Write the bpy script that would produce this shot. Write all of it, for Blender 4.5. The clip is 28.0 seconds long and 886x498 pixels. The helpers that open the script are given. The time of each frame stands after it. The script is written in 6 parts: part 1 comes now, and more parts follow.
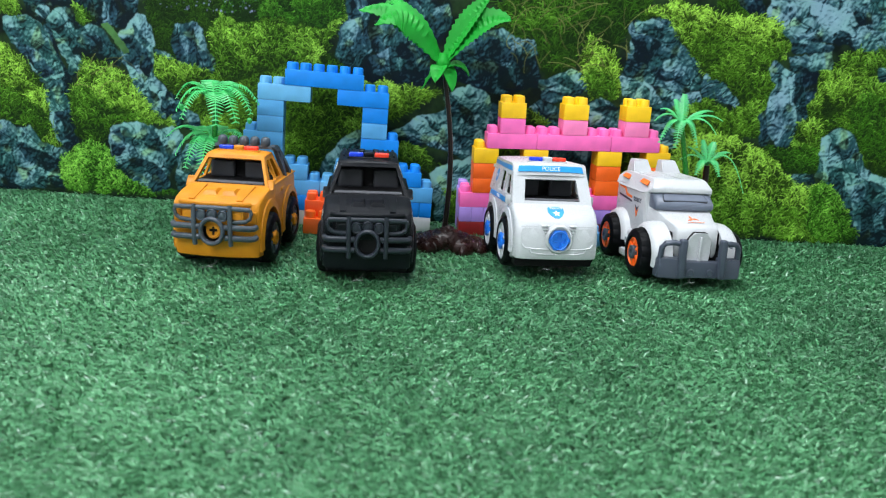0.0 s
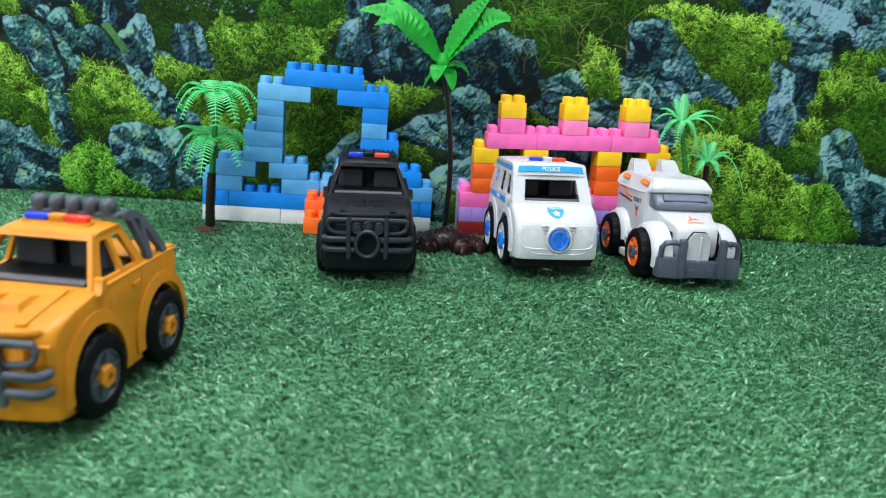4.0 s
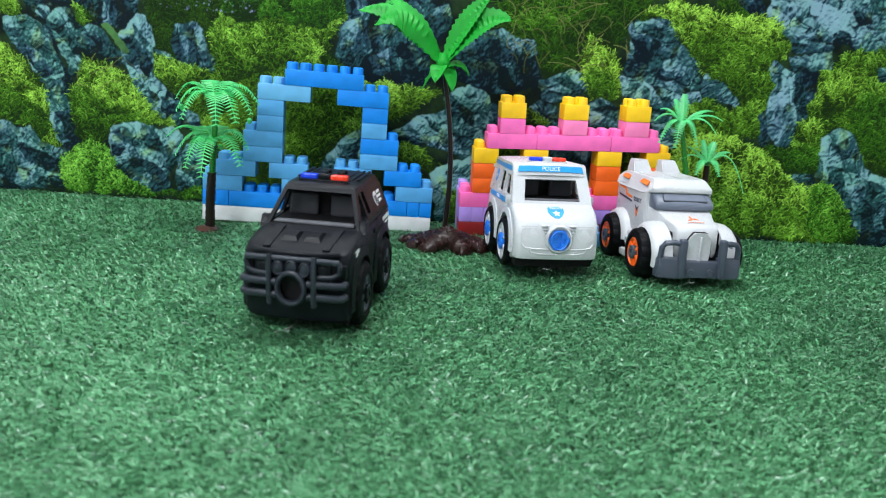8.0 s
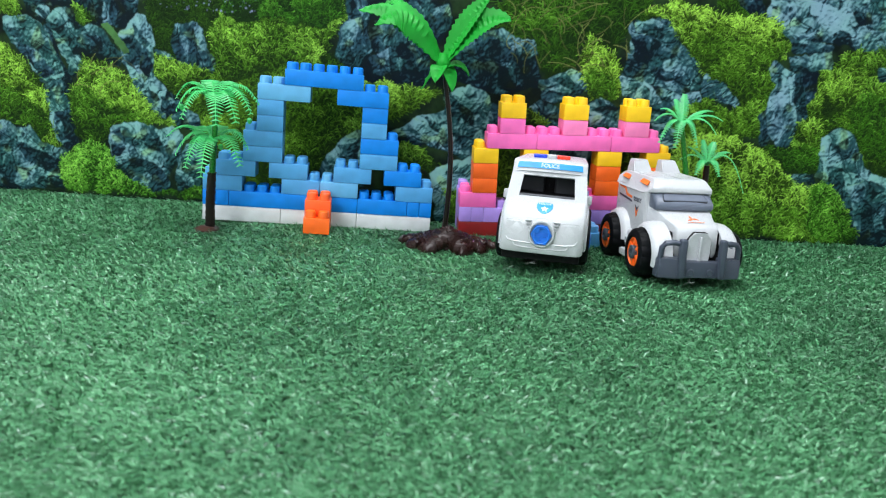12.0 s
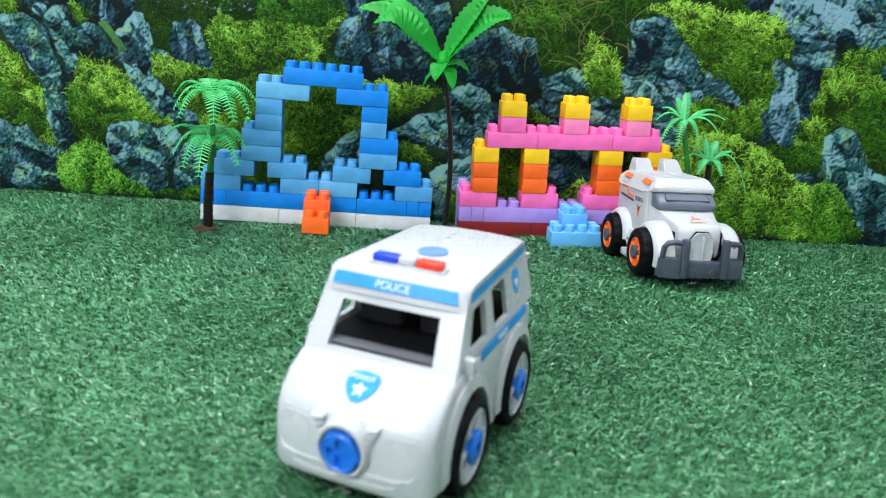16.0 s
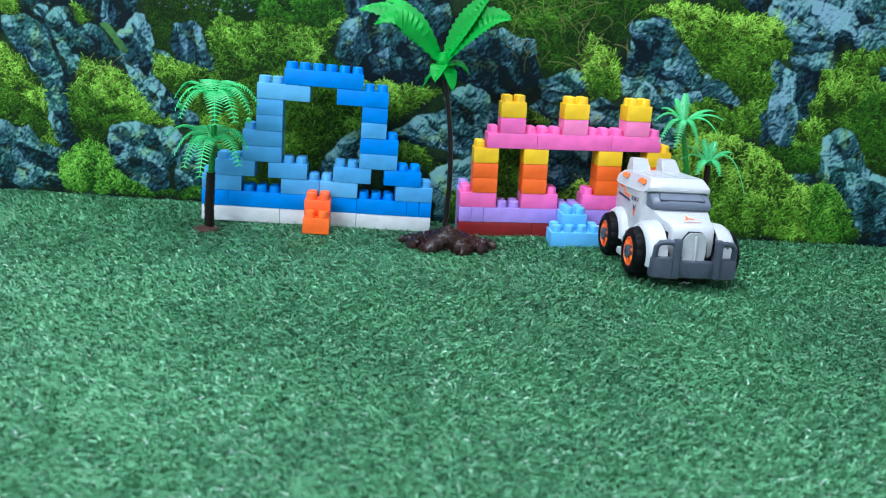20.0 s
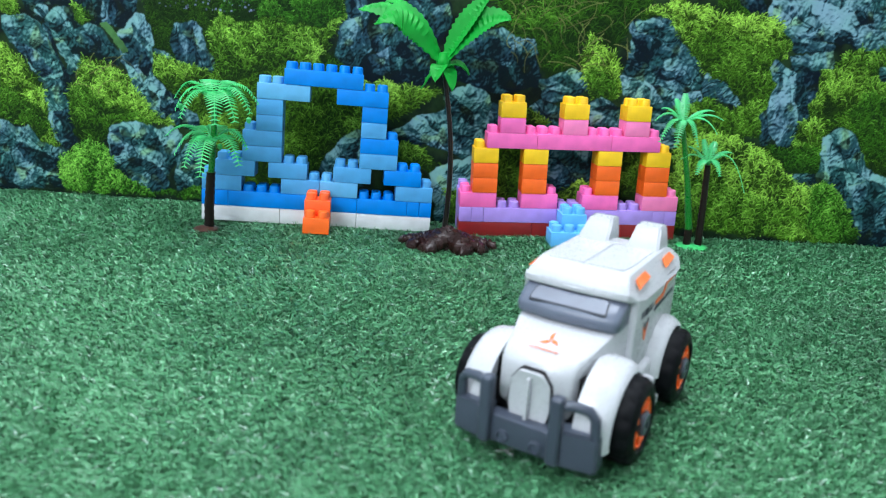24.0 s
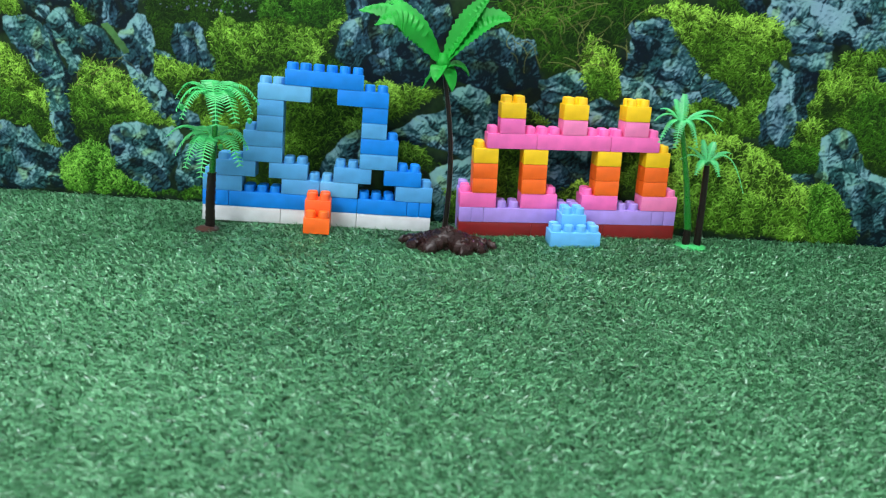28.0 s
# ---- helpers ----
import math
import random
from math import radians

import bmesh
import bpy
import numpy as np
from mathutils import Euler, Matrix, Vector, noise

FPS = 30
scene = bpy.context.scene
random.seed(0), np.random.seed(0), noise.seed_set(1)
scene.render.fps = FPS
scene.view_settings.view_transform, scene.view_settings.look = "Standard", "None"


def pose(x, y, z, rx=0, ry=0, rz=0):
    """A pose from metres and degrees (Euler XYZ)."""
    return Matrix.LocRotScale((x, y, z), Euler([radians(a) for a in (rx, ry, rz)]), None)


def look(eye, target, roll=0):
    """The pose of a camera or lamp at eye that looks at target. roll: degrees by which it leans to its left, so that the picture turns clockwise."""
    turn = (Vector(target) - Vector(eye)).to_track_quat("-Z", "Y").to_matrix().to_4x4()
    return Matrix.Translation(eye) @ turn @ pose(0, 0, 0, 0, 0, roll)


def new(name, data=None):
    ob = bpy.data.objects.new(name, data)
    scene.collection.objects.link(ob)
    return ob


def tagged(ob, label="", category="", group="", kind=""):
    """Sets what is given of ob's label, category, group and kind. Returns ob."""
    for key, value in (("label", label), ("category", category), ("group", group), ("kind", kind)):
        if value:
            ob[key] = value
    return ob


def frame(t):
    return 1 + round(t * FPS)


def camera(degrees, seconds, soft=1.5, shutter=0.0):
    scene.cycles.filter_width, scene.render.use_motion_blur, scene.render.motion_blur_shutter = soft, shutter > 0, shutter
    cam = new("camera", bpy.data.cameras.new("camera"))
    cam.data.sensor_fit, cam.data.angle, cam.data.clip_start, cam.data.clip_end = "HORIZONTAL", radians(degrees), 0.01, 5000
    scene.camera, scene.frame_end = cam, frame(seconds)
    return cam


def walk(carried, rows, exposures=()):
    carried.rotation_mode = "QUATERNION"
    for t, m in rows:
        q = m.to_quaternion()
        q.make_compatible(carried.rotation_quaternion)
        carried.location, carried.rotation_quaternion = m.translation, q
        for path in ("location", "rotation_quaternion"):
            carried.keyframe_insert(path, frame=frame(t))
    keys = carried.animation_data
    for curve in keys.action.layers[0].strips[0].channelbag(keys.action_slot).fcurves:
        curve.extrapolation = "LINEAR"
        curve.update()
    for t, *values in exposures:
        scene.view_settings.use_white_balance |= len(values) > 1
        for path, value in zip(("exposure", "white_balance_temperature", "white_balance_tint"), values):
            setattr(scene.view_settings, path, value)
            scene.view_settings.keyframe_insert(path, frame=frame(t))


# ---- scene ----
# how the clip's camera balances its white: seconds, stops, kelvin, tint
EXPOSURES = [(0.0, 0.0, 6500, 10), (14.0, 0.0, 6500, 10), (15.0, 0.0, 6350, 10), (16.2, 0.0, 6500, 10), (16.9, 0.0, 7000, 12), (18.87, 0.0, 7150, 12), (18.9, 0.0, 5750, 9), (21.5, 0.0, 5750, 9),
             (23.5, 0.0, 5950, 10), (24.4, 0.0, 6200, 10), (25.5, 0.0, 6550, 11), (26.5, 0.0, 6750, 11), (27.5, 0.0, 6700, 11), (28.0, 0.0, 6500, 10)]

# ---- camera: stands still at the edge of the turf, slightly rolled ----
cam = camera(64.17, 28.0, soft=1.15, shutter=0.5)
EYE = (0.0, 0.0, 0.202)
AIM = (0.0, math.cos(radians(16.206)), 0.202 - math.sin(radians(16.206)))
cam.data.dof.use_dof, cam.data.dof.focus_distance, cam.data.dof.aperture_fstop = True, 0.75, 10.0
# each time it refocuses on a near car it creeps forward by some millimetres
CREEP = [(0.0, 0.0), (13.0, 0.0), (14.4, 0.0028), (15.7, 0.0028), (15.95, 0.0065), (16.6, 0.0065), (16.95, 0.0028), (26.7, 0.0028), (26.95, 0.0), (28.0, 0.0)]
AHEAD = Vector(AIM) - Vector(EYE)
walk(cam, [(t, look(Vector(EYE) + AHEAD * d, Vector(AIM) + AHEAD * d, 3.319)) for t, d in CREEP], EXPOSURES)

# ---- light: a white room with a fluorescent ceiling panel and an added key lamp ----
world = bpy.data.worlds.new("room_air")
scene.world = world
world.use_nodes = True
world.node_tree.nodes["Background"].inputs[0].default_value = (0.75, 0.85, 1.0, 1)
world.node_tree.nodes["Background"].inputs[1].default_value = 0.15


def area_lamp(name, m, sx, sy, watts, color):
    data = bpy.data.lights.new(name, "AREA")
    data.shape, data.size, data.size_y, data.energy, data.color = "RECTANGLE", sx, sy, watts, color
    ob = new(name, data)
    ob.matrix_world = m
    return ob


area_lamp("ceiling_lamp", pose(-0.05, 0.60, 2.33), 1.5, 0.6, 54, (0.93, 0.97, 1.0))
# added key lamp, tilted, left behind the camera: brightens fronts of cars and bricks
area_lamp("ceiling_lamp", look((-1.30, -1.40, 1.90), (0.1, 0.7, 0.0)), 1.4, 1.0, 89, (0.93, 0.97, 1.0))


# ---- materials ----
def material(name):
    m = bpy.data.materials.new(name)
    m.use_nodes = True
    nt = m.node_tree
    return m, nt, nt.nodes["Principled BSDF"]


def node(nt, kind, **values):
    n = nt.nodes.new(kind)
    for k, v in values.items():
        n.inputs[k].default_value = v
    return n


def ramp(nt, fac, stops):
    r = nt.nodes.new("ShaderNodeValToRGB")
    while len(r.color_ramp.elements) < len(stops):
        r.color_ramp.elements.new(0.5)
    for e, (p, c) in zip(r.color_ramp.elements, stops):
        e.position, e.color = p, (*c, 1)
    nt.links.new(fac, r.inputs[0])
    return r.outputs[0]


def plastic(name, color, rough=0.35, vary=0.10, bump=0.02, scale=60, sss=0.0, spec=0.5):
    """Moulded toy plastic: faint mottling, fine scuffs in the gloss, a little relief."""
    m, nt, b = material(name)
    tc = nt.nodes.new("ShaderNodeTexCoord")
    n1 = node(nt, "ShaderNodeTexNoise", Scale=scale, Detail=3.0)
    n2 = node(nt, "ShaderNodeTexNoise", Scale=scale * 14, Detail=2.0)
    for n in (n1, n2):
        nt.links.new(tc.outputs["Object"], n.inputs["Vector"])
    lo = tuple(c * (1 - vary) for c in color)
    hi = tuple(min(1, c * (1 + vary)) for c in color)
    nt.links.new(ramp(nt, n1.outputs["Fac"], [(0.3, lo), (0.7, hi)]), b.inputs["Base Color"])
    g = (rough - 0.06,) * 3
    g2 = (min(1, rough + 0.10),) * 3
    nt.links.new(ramp(nt, n2.outputs["Fac"], [(0.35, g), (0.7, g2)]), b.inputs["Roughness"])
    bp = node(nt, "ShaderNodeBump", Strength=0.15, Distance=bump * 0.01)
    nt.links.new(n2.outputs["Fac"], bp.inputs["Height"])
    nt.links.new(bp.outputs[0], b.inputs["Normal"])
    b.inputs["Subsurface Weight"].default_value = sss
    b.inputs["Subsurface Radius"].default_value = (0.004, 0.003, 0.002)
    b.inputs["Specular IOR Level"].default_value = spec
    return m


def plain(name, color, rough=0.6):
    m, nt, b = material(name)
    tc = nt.nodes.new("ShaderNodeTexCoord")
    n1 = node(nt, "ShaderNodeTexNoise", Scale=9.0, Detail=5.0)
    nt.links.new(tc.outputs["Object"], n1.inputs["Vector"])
    nt.links.new(ramp(nt, n1.outputs["Fac"], [(0.3, tuple(c * 0.92 for c in color)), (0.7, color)]), b.inputs["Base Color"])
    b.inputs["Roughness"].default_value = rough
    return m


SKY = plastic("sky_blue_plastic", (0.075, 0.31, 0.62), 0.42, spec=0.3)
AZURE = plastic("azure_plastic", (0.003, 0.205, 0.70), 0.42, spec=0.3)
PALE = plastic("pale_blue_plastic", (0.11, 0.38, 0.67), 0.38)
BRICKWHITE = plastic("off_white_plastic", (0.60, 0.62, 0.65), 0.4)
ORANGEBRICK = plastic("bright_orange_plastic", (0.93, 0.135, 0.012), 0.36)
REDORANGE = plastic("red_orange_plastic", (0.95, 0.12, 0.02), 0.36)
YELLOW = plastic("yellow_plastic", (0.93, 0.55, 0.01), 0.36)
PINK = plastic("pink_plastic", (0.88, 0.145, 0.45), 0.36)
ROSE = plastic("pale_rose_plastic", (0.90, 0.21, 0.46), 0.36)
LILAC = plastic("lilac_plastic", (0.40, 0.26, 0.72), 0.36)
DARKRED = plastic("dark_red_plastic", (0.22, 0.008, 0.010), 0.36)
STEPBLUE = plastic("light_blue_plastic", (0.13, 0.45, 0.85), 0.34)
TRUCKORANGE = plastic("amber_orange_plastic", (0.54, 0.205, 0.008), 0.42, spec=0.35)
BARGREY = plastic("slate_grey_plastic", (0.050, 0.064, 0.083), 0.42, spec=0.4)
BLACKBODY = plastic("matt_black_plastic", (0.0048, 0.006, 0.0088), 0.38, spec=0.16)
TRIMBLACK = plastic("charcoal_plastic", (0.019, 0.024, 0.034), 0.38, spec=0.3)
TYRE = plastic("tyre_rubber", (0.0035, 0.004, 0.0052), 0.5, bump=0.05, spec=0.09)
CHASSIS = plastic("chassis_black_plastic", (0.006, 0.006, 0.007), 0.6, spec=0.12)
DASHGREY = plastic("dash_grey_plastic", (0.10, 0.104, 0.118), 0.45)
SEATGREY = plastic("seat_grey_plastic", (0.030, 0.032, 0.038), 0.5, spec=0.2)
CARWHITE = plastic("gloss_white_plastic", (0.47, 0.485, 0.51), 0.30, 0.02, 0.005)
LIGHTBLUE = plastic("blue_lens_plastic", (0.01, 0.045, 0.60), 0.25)
LIGHTRED = plastic("red_lens_plastic", (0.85, 0.045, 0.02), 0.25)
DECALBLUE = plastic("blue_sticker", (0.01, 0.27, 0.68), 0.4)
DECALPALE = plastic("pale_blue_sticker", (0.12, 0.25, 0.52), 0.4)
STRINGGREY = plastic("grey_cord", (0.26, 0.27, 0.27), 0.8)
DECALNAVY = plastic("navy_sticker", (0.02, 0.025, 0.05), 0.4)
DECALWHITE = plastic("white_print", (0.75, 0.77, 0.80), 0.4)
DECALORANGE = plastic("orange_sticker", (0.90, 0.17, 0.02), 0.4)
HUBBLUE = plastic("cobalt_blue_plastic", (0.010, 0.145, 0.62), 0.32)
RIMORANGE = plastic("orange_rim_plastic", (0.90, 0.14, 0.015), 0.35)
VISORGREY = plastic("blue_grey_plastic", (0.105, 0.124, 0.168), 0.34)
BUMPERGREY = plastic("dark_blue_grey_plastic", (0.047, 0.058, 0.083), 0.38, spec=0.4)
LEAFGREEN = plastic("leaf_green_plastic", (0.010, 0.27, 0.026), 0.45, 0.2, 0.05, 40, 0.1, 0.18)
FERNGREEN = plastic("fern_green_plastic", (0.060, 0.50, 0.145), 0.34, 0.2, 0.05, 40, 0.15)
PALEFERN = plastic("pale_fern_plastic", (0.075, 0.50, 0.17), 0.36, 0.2, 0.05, 40, 0.15)
STALKGREEN = plastic("glossy_green_plastic", (0.006, 0.15, 0.012), 0.3)
TRUNKBROWN = plastic("dark_brown_plastic", (0.009, 0.0045, 0.004), 0.34, spec=0.3)
BASEBROWN = plastic("reddish_brown_plastic", (0.070, 0.030, 0.020), 0.4)
ROOTBROWN = plastic("glossy_brown_plastic", (0.019, 0.0068, 0.0058), 0.30, 0.3, 0.45, 26, spec=0.3)
WALLPAINT = plain("pale_wall_paint", (0.72, 0.73, 0.74), 0.8)
FLOORTILE = plain("grey_floor", (0.35, 0.34, 0.33), 0.5)


# ---- mesh helpers ----
def mesh_of(bm, name, mat, smooth=40):
    me = bpy.data.meshes.new(name)
    bmesh.ops.recalc_face_normals(bm, faces=bm.faces[:])
    bm.to_mesh(me)
    bm.free()
    me.materials.append(mat)
    if smooth:
        me.shade_smooth()
        me.set_sharp_from_angle(angle=radians(smooth))
    return me


def part(name, bm, mat, parent=None, label="", m=None, smooth=40):
    ob = new(name, mesh_of(bm, name, mat, smooth))
    if parent:
        ob.parent = parent
    if m is not None:
        ob.matrix_basis = m
    return tagged(ob, label)


def thing(name, m, label, category, group=""):
    ob = new(name)
    ob.empty_display_size = 0.02
    ob.matrix_basis = m
    return tagged(ob, label, category, group)


def box(bm, x0, x1, y0, y1, z0, z1, bevel=0.0, seg=2):
    vs = [bm.verts.new((x, y, z)) for x in (x0, x1) for y in (y0, y1) for z in (z0, z1)]
    fs = [bm.faces.new([vs[i] for i in q]) for q in ((0, 1, 3, 2), (4, 6, 7, 5), (0, 4, 5, 1), (2, 3, 7, 6), (0, 2, 6, 4), (1, 5, 7, 3))]
    if bevel:
        es = list({e for f in fs for e in f.edges})
        bmesh.ops.bevel(bm, geom=es, offset=bevel, segments=seg, affect="EDGES", profile=0.6)
    return vs


def rings(bm, loops, close=True, cap0=True, cap1=True):
    """Skin a row of vertex loops."""
    rows = [[bm.verts.new(p) for p in lp] for lp in loops]
    n = len(rows[0])
    for a, b in zip(rows, rows[1:]):
        for i in range(n if close else n - 1):
            j = (i + 1) % n
            bm.faces.new((a[i], a[j], b[j], b[i]))
    if cap0:
        bm.faces.new(rows[0][::-1])
    if cap1:
        bm.faces.new(rows[-1])
    return rows


def lathe(bm, profile, n, m=Matrix(), cap0=True, cap1=True):
    """profile: (radius, height) pairs, turned about z, then moved by m."""
    rings(bm, [[m @ Vector((r * math.cos(2 * math.pi * i / n), r * math.sin(2 * math.pi * i / n), z)) for i in range(n)] for r, z in profile], True, cap0, cap1)


def tube(bm, pts, r, n=8, taper=1.0):
    """A round bar along points."""
    pts = [Vector(p) for p in pts]
    loops = []
    up = Vector((0.13, 0.37, 0.92))
    for i, p in enumerate(pts):
        d = (pts[min(i + 1, len(pts) - 1)] - pts[max(i - 1, 0)]).normalized()
        a = d.cross(up).normalized()
        b = d.cross(a)
        rr = r * (1 + (taper - 1) * i / max(1, len(pts) - 1))
        loops.append([p + rr * (a * math.cos(2 * math.pi * k / n) + b * math.sin(2 * math.pi * k / n)) for k in range(n)])
    rings(bm, loops)


def arc(c, r, a0, a1, n):
    return [(c[0] + r * math.cos(radians(a0 + (a1 - a0) * i / n)), c[1] + r * math.sin(radians(a0 + (a1 - a0) * i / n))) for i in range(n + 1)]


def smoothed(pts, k=3, closed=True):
    """Round the corners of an outline (corner cutting)."""
    for _ in range(k):
        out = []
        n = len(pts)
        for i in range(n if closed else n - 1):
            a, b = pts[i], pts[(i + 1) % n]
            out += [tuple(a[j] * 0.75 + b[j] * 0.25 for j in range(2)), tuple(a[j] * 0.25 + b[j] * 0.75 for j in range(2))]
        pts = out
    return pts


def plate(bm, outline, holes, thick, place):
    """A flat plate with holes; place(a, b, d) puts the plate's plane into space, d from 0 to thick."""
    top = []
    for d in (0, thick):
        es = []
        for lp in (outline, *holes):
            vs = [bm.verts.new(place(a, b, d)) for a, b in lp]
            es += [bm.edges.new((vs[i], vs[(i + 1) % len(vs)])) for i in range(len(vs))]
            top.append(vs)
        bmesh.ops.triangle_fill(bm, use_beauty=True, use_dissolve=False, edges=es)
    k = len(holes) + 1
    for lo, hi in zip(top[:k], top[k:]):
        for i in range(len(lo)):
            j = (i + 1) % len(lo)
            bm.faces.new((lo[i], lo[j], hi[j], hi[i]))


def loft_x(bm, outline, stations, warp=lambda x, y, z: (x, y, z)):
    """A side profile (y, z) carried across stations (x, inset); the inset pulls the outline to its middle."""
    cy = sum(p[0] for p in outline) / len(outline)
    cz = sum(p[1] for p in outline) / len(outline)
    loops = []
    for x, inset in stations:
        lp = []
        for y, z in outline:
            d = math.hypot(y - cy, z - cz)
            k = 1 - inset / d if d > inset else 0
            lp.append(warp(x, cy + (y - cy) * k, cz + (z - cz) * k))
        loops.append(lp)
    rows = rings(bm, loops, True, False, False)
    for row in (rows[0], rows[-1]):
        es = [bm.edges.get((row[i], row[(i + 1) % len(row)])) for i in range(len(row))]
        bmesh.ops.triangle_fill(bm, use_beauty=True, use_dissolve=False, edges=es)


def mm(bm):
    """Millimetres to metres."""
    bmesh.ops.scale(bm, vec=(0.001,) * 3, verts=bm.verts[:])
    return bm


def flat_shape(bm, outline, m, thick=0.0003):
    """A thin raised print: an outline in the plane of m."""
    plate(bm, outline, [], thick, lambda a, b, d: m @ Vector((a, b, d)))


def word(name, text, size, mat, parent, m):
    """Raised lettering in the built-in font, as a mesh."""
    cu = bpy.data.curves.new(name, "FONT")
    cu.body, cu.size, cu.extrude, cu.align_x, cu.align_y = text, size, 0.00012, "CENTER", "CENTER"
    tmp = bpy.data.objects.new(name, cu)
    me = bpy.data.meshes.new_from_object(tmp)
    bpy.data.objects.remove(tmp)
    bpy.data.curves.remove(cu)
    me.materials.clear()
    me.materials.append(mat)
    ob = new(name, me)
    ob.parent = parent
    ob.matrix_basis = m
    return ob
# ---- unseen room added to close the place; its pale walls bounce fill light ----
def slab(name, x0, x1, y0, y1, z0, z1, mat, label, category):
    bm = bmesh.new()
    box(bm, x0, x1, y0, y1, z0, z1)
    return tagged(part(name, bm, mat, smooth=0), label, category, kind="structure")


slab("floor", -1.7, 1.7, -1.7, 1.5, -0.11, -0.014, FLOORTILE, "plain grey floor under the green turf", "floor")
slab("wall_north", -1.7, 1.7, 1.5, 1.6, -0.11, 2.4, WALLPAINT, "plain grey wall behind the printed backdrop", "wall")
slab("wall_south", -1.7, 1.7, -1.8, -1.7, -0.11, 2.4, WALLPAINT, "plain grey wall", "wall")
slab("wall_west", -1.8, -1.7, -1.8, 1.6, -0.11, 2.4, WALLPAINT, "plain grey wall", "wall")
slab("wall_east", 1.7, 1.8, -1.8, 1.6, -0.11, 2.4, WALLPAINT, "plain grey wall", "wall")
slab("ceiling", -1.8, 1.8, -1.8, 1.6, 2.4, 2.5, WALLPAINT, "plain grey ceiling", "ceiling")


# ---- the turf ----
def dip(x, y):
    """Height of the trodden turf: it sags between the two brick buildings."""
    s = np.clip((y - 0.56) / 0.16, 0, 1)
    s = s * s * (3 - 2 * s)
    return -0.0065 * s * np.exp(-((x - 0.03) / 0.13) ** 2) - 0.003 * s * np.exp(-((x - 0.30) / 0.1) ** 2) + 0.0010 * np.sin(x * 9 + 1) * np.sin(y * 8)


def turf():
    m, nt, b = material("turf_backing")
    b.inputs["Base Color"].default_value = (0.014, 0.060, 0.024, 1)
    b.inputs["Roughness"].default_value = 0.9
    nx, ny = 90, 90
    gx, gy = np.meshgrid(np.linspace(-0.75, 0.75, nx), np.linspace(-0.62, 0.90, ny))
    gz = dip(gx, gy) - 0.0055
    co = np.stack([gx, gy, gz], -1).reshape(-1, 3)
    idx = np.arange(nx * ny).reshape(ny, nx)
    quads = np.stack([idx[:-1, :-1], idx[:-1, 1:], idx[1:, 1:], idx[1:, :-1]], -1).reshape(-1, 4)
    me = bpy.data.meshes.new("ground")
    me.from_pydata(co.tolist(), [], quads.tolist())
    me.materials.append(m)
    me.shade_smooth()
    tagged(new("ground", me), "green artificial turf mat lying on the floor", "turf", kind="structure")
    # the blades: short flat plastic fibres, laid over in many directions
    m, nt, b = material("turf_fibre")
    geo = nt.nodes.new("ShaderNodeNewGeometry")
    # the last stop paints glints: a few blades coloured near white
    col = ramp(nt, geo.outputs["Random Per Island"], [(0.0, (0.050, 0.186, 0.081)), (0.35, (0.079, 0.270, 0.122)), (0.8, (0.121, 0.362, 0.175)), (0.97, (0.182, 0.440, 0.240)), (1.0, (0.52, 0.68, 0.60))])
    tc = nt.nodes.new("ShaderNodeTexCoord")
    n1 = node(nt, "ShaderNodeTexNoise", Scale=7.0, Detail=3.0)
    nt.links.new(tc.outputs["Object"], n1.inputs["Vector"])
    mix = nt.nodes.new("ShaderNodeMix")
    mix.data_type, mix.blend_type = "RGBA", "MULTIPLY"
    mix.inputs["Factor"].default_value = 1.0
    nt.links.new(col, mix.inputs[6])
    nt.links.new(ramp(nt, n1.outputs["Fac"], [(0.3, (0.80, 0.80, 0.80)), (0.7, (1.15, 1.12, 1.1))]), mix.inputs[7])
    nt.links.new(mix.outputs[2], b.inputs["Base Color"])
    b.inputs["Roughness"].default_value = 0.30
    b.inputs["Specular IOR Level"].default_value = 0.42
    rng = np.random.default_rng(5)
    # close-set where the cars play, thinner towards the mat's rims
    n = BLADES + RIM_BLADES
    y = np.concatenate([0.20 + 0.68 * rng.random(BLADES) ** 1.15, rng.uniform(-0.62, 0.90, RIM_BLADES)])
    half = np.minimum(0.16 + 0.66 * y, 0.68)
    half[BLADES:] = 0.75
    x = (rng.random(n) * 2 - 1) * half
    # the blades are stitched in tufts and combed one way
    tuft = 0.0062
    row = np.floor(y / tuft)
    cell = np.floor(x / tuft + 0.5 * (row % 2))
    code = ((cell.astype(np.int64) * 7919 + row.astype(np.int64) * 104729) % 65536).astype(int)
    luck = rng.random((3, 65536))
    cx, cy = (cell - 0.5 * (row % 2) + 0.2 + 0.6 * luck[0][code]) * tuft, (row + 0.2 + 0.6 * luck[1][code]) * tuft
    splay = np.arctan2(y - cy, x - cx)
    x, y = cx + (x - cx) * 0.62, cy + (y - cy) * 0.62
    z = dip(x, y) - 0.0055
    combed = np.where(rng.random(n) < 0.72, -2.6 + 0.8 * (luck[2][code] - 0.5), -0.5)
    turn_x, turn_y = np.cos(combed) + 0.45 * np.cos(splay), np.sin(combed) + 0.45 * np.sin(splay)
    az = np.arctan2(turn_y, turn_x) + rng.normal(0, 0.5, n) + 0.25 * np.sin(x * 11 + np.cos(y * 13) * 2)
    ln = rng.uniform(0.0065, 0.0125, n)
    lay = np.clip(rng.normal(0.74, 0.20, n), 0.3, 1.0)
    w = rng.uniform(0.00042, 0.00070, n) * (0.75 + 0.5 * np.maximum(y, 0.2))
    d = np.stack([np.cos(az), np.sin(az), np.zeros(n)], -1)
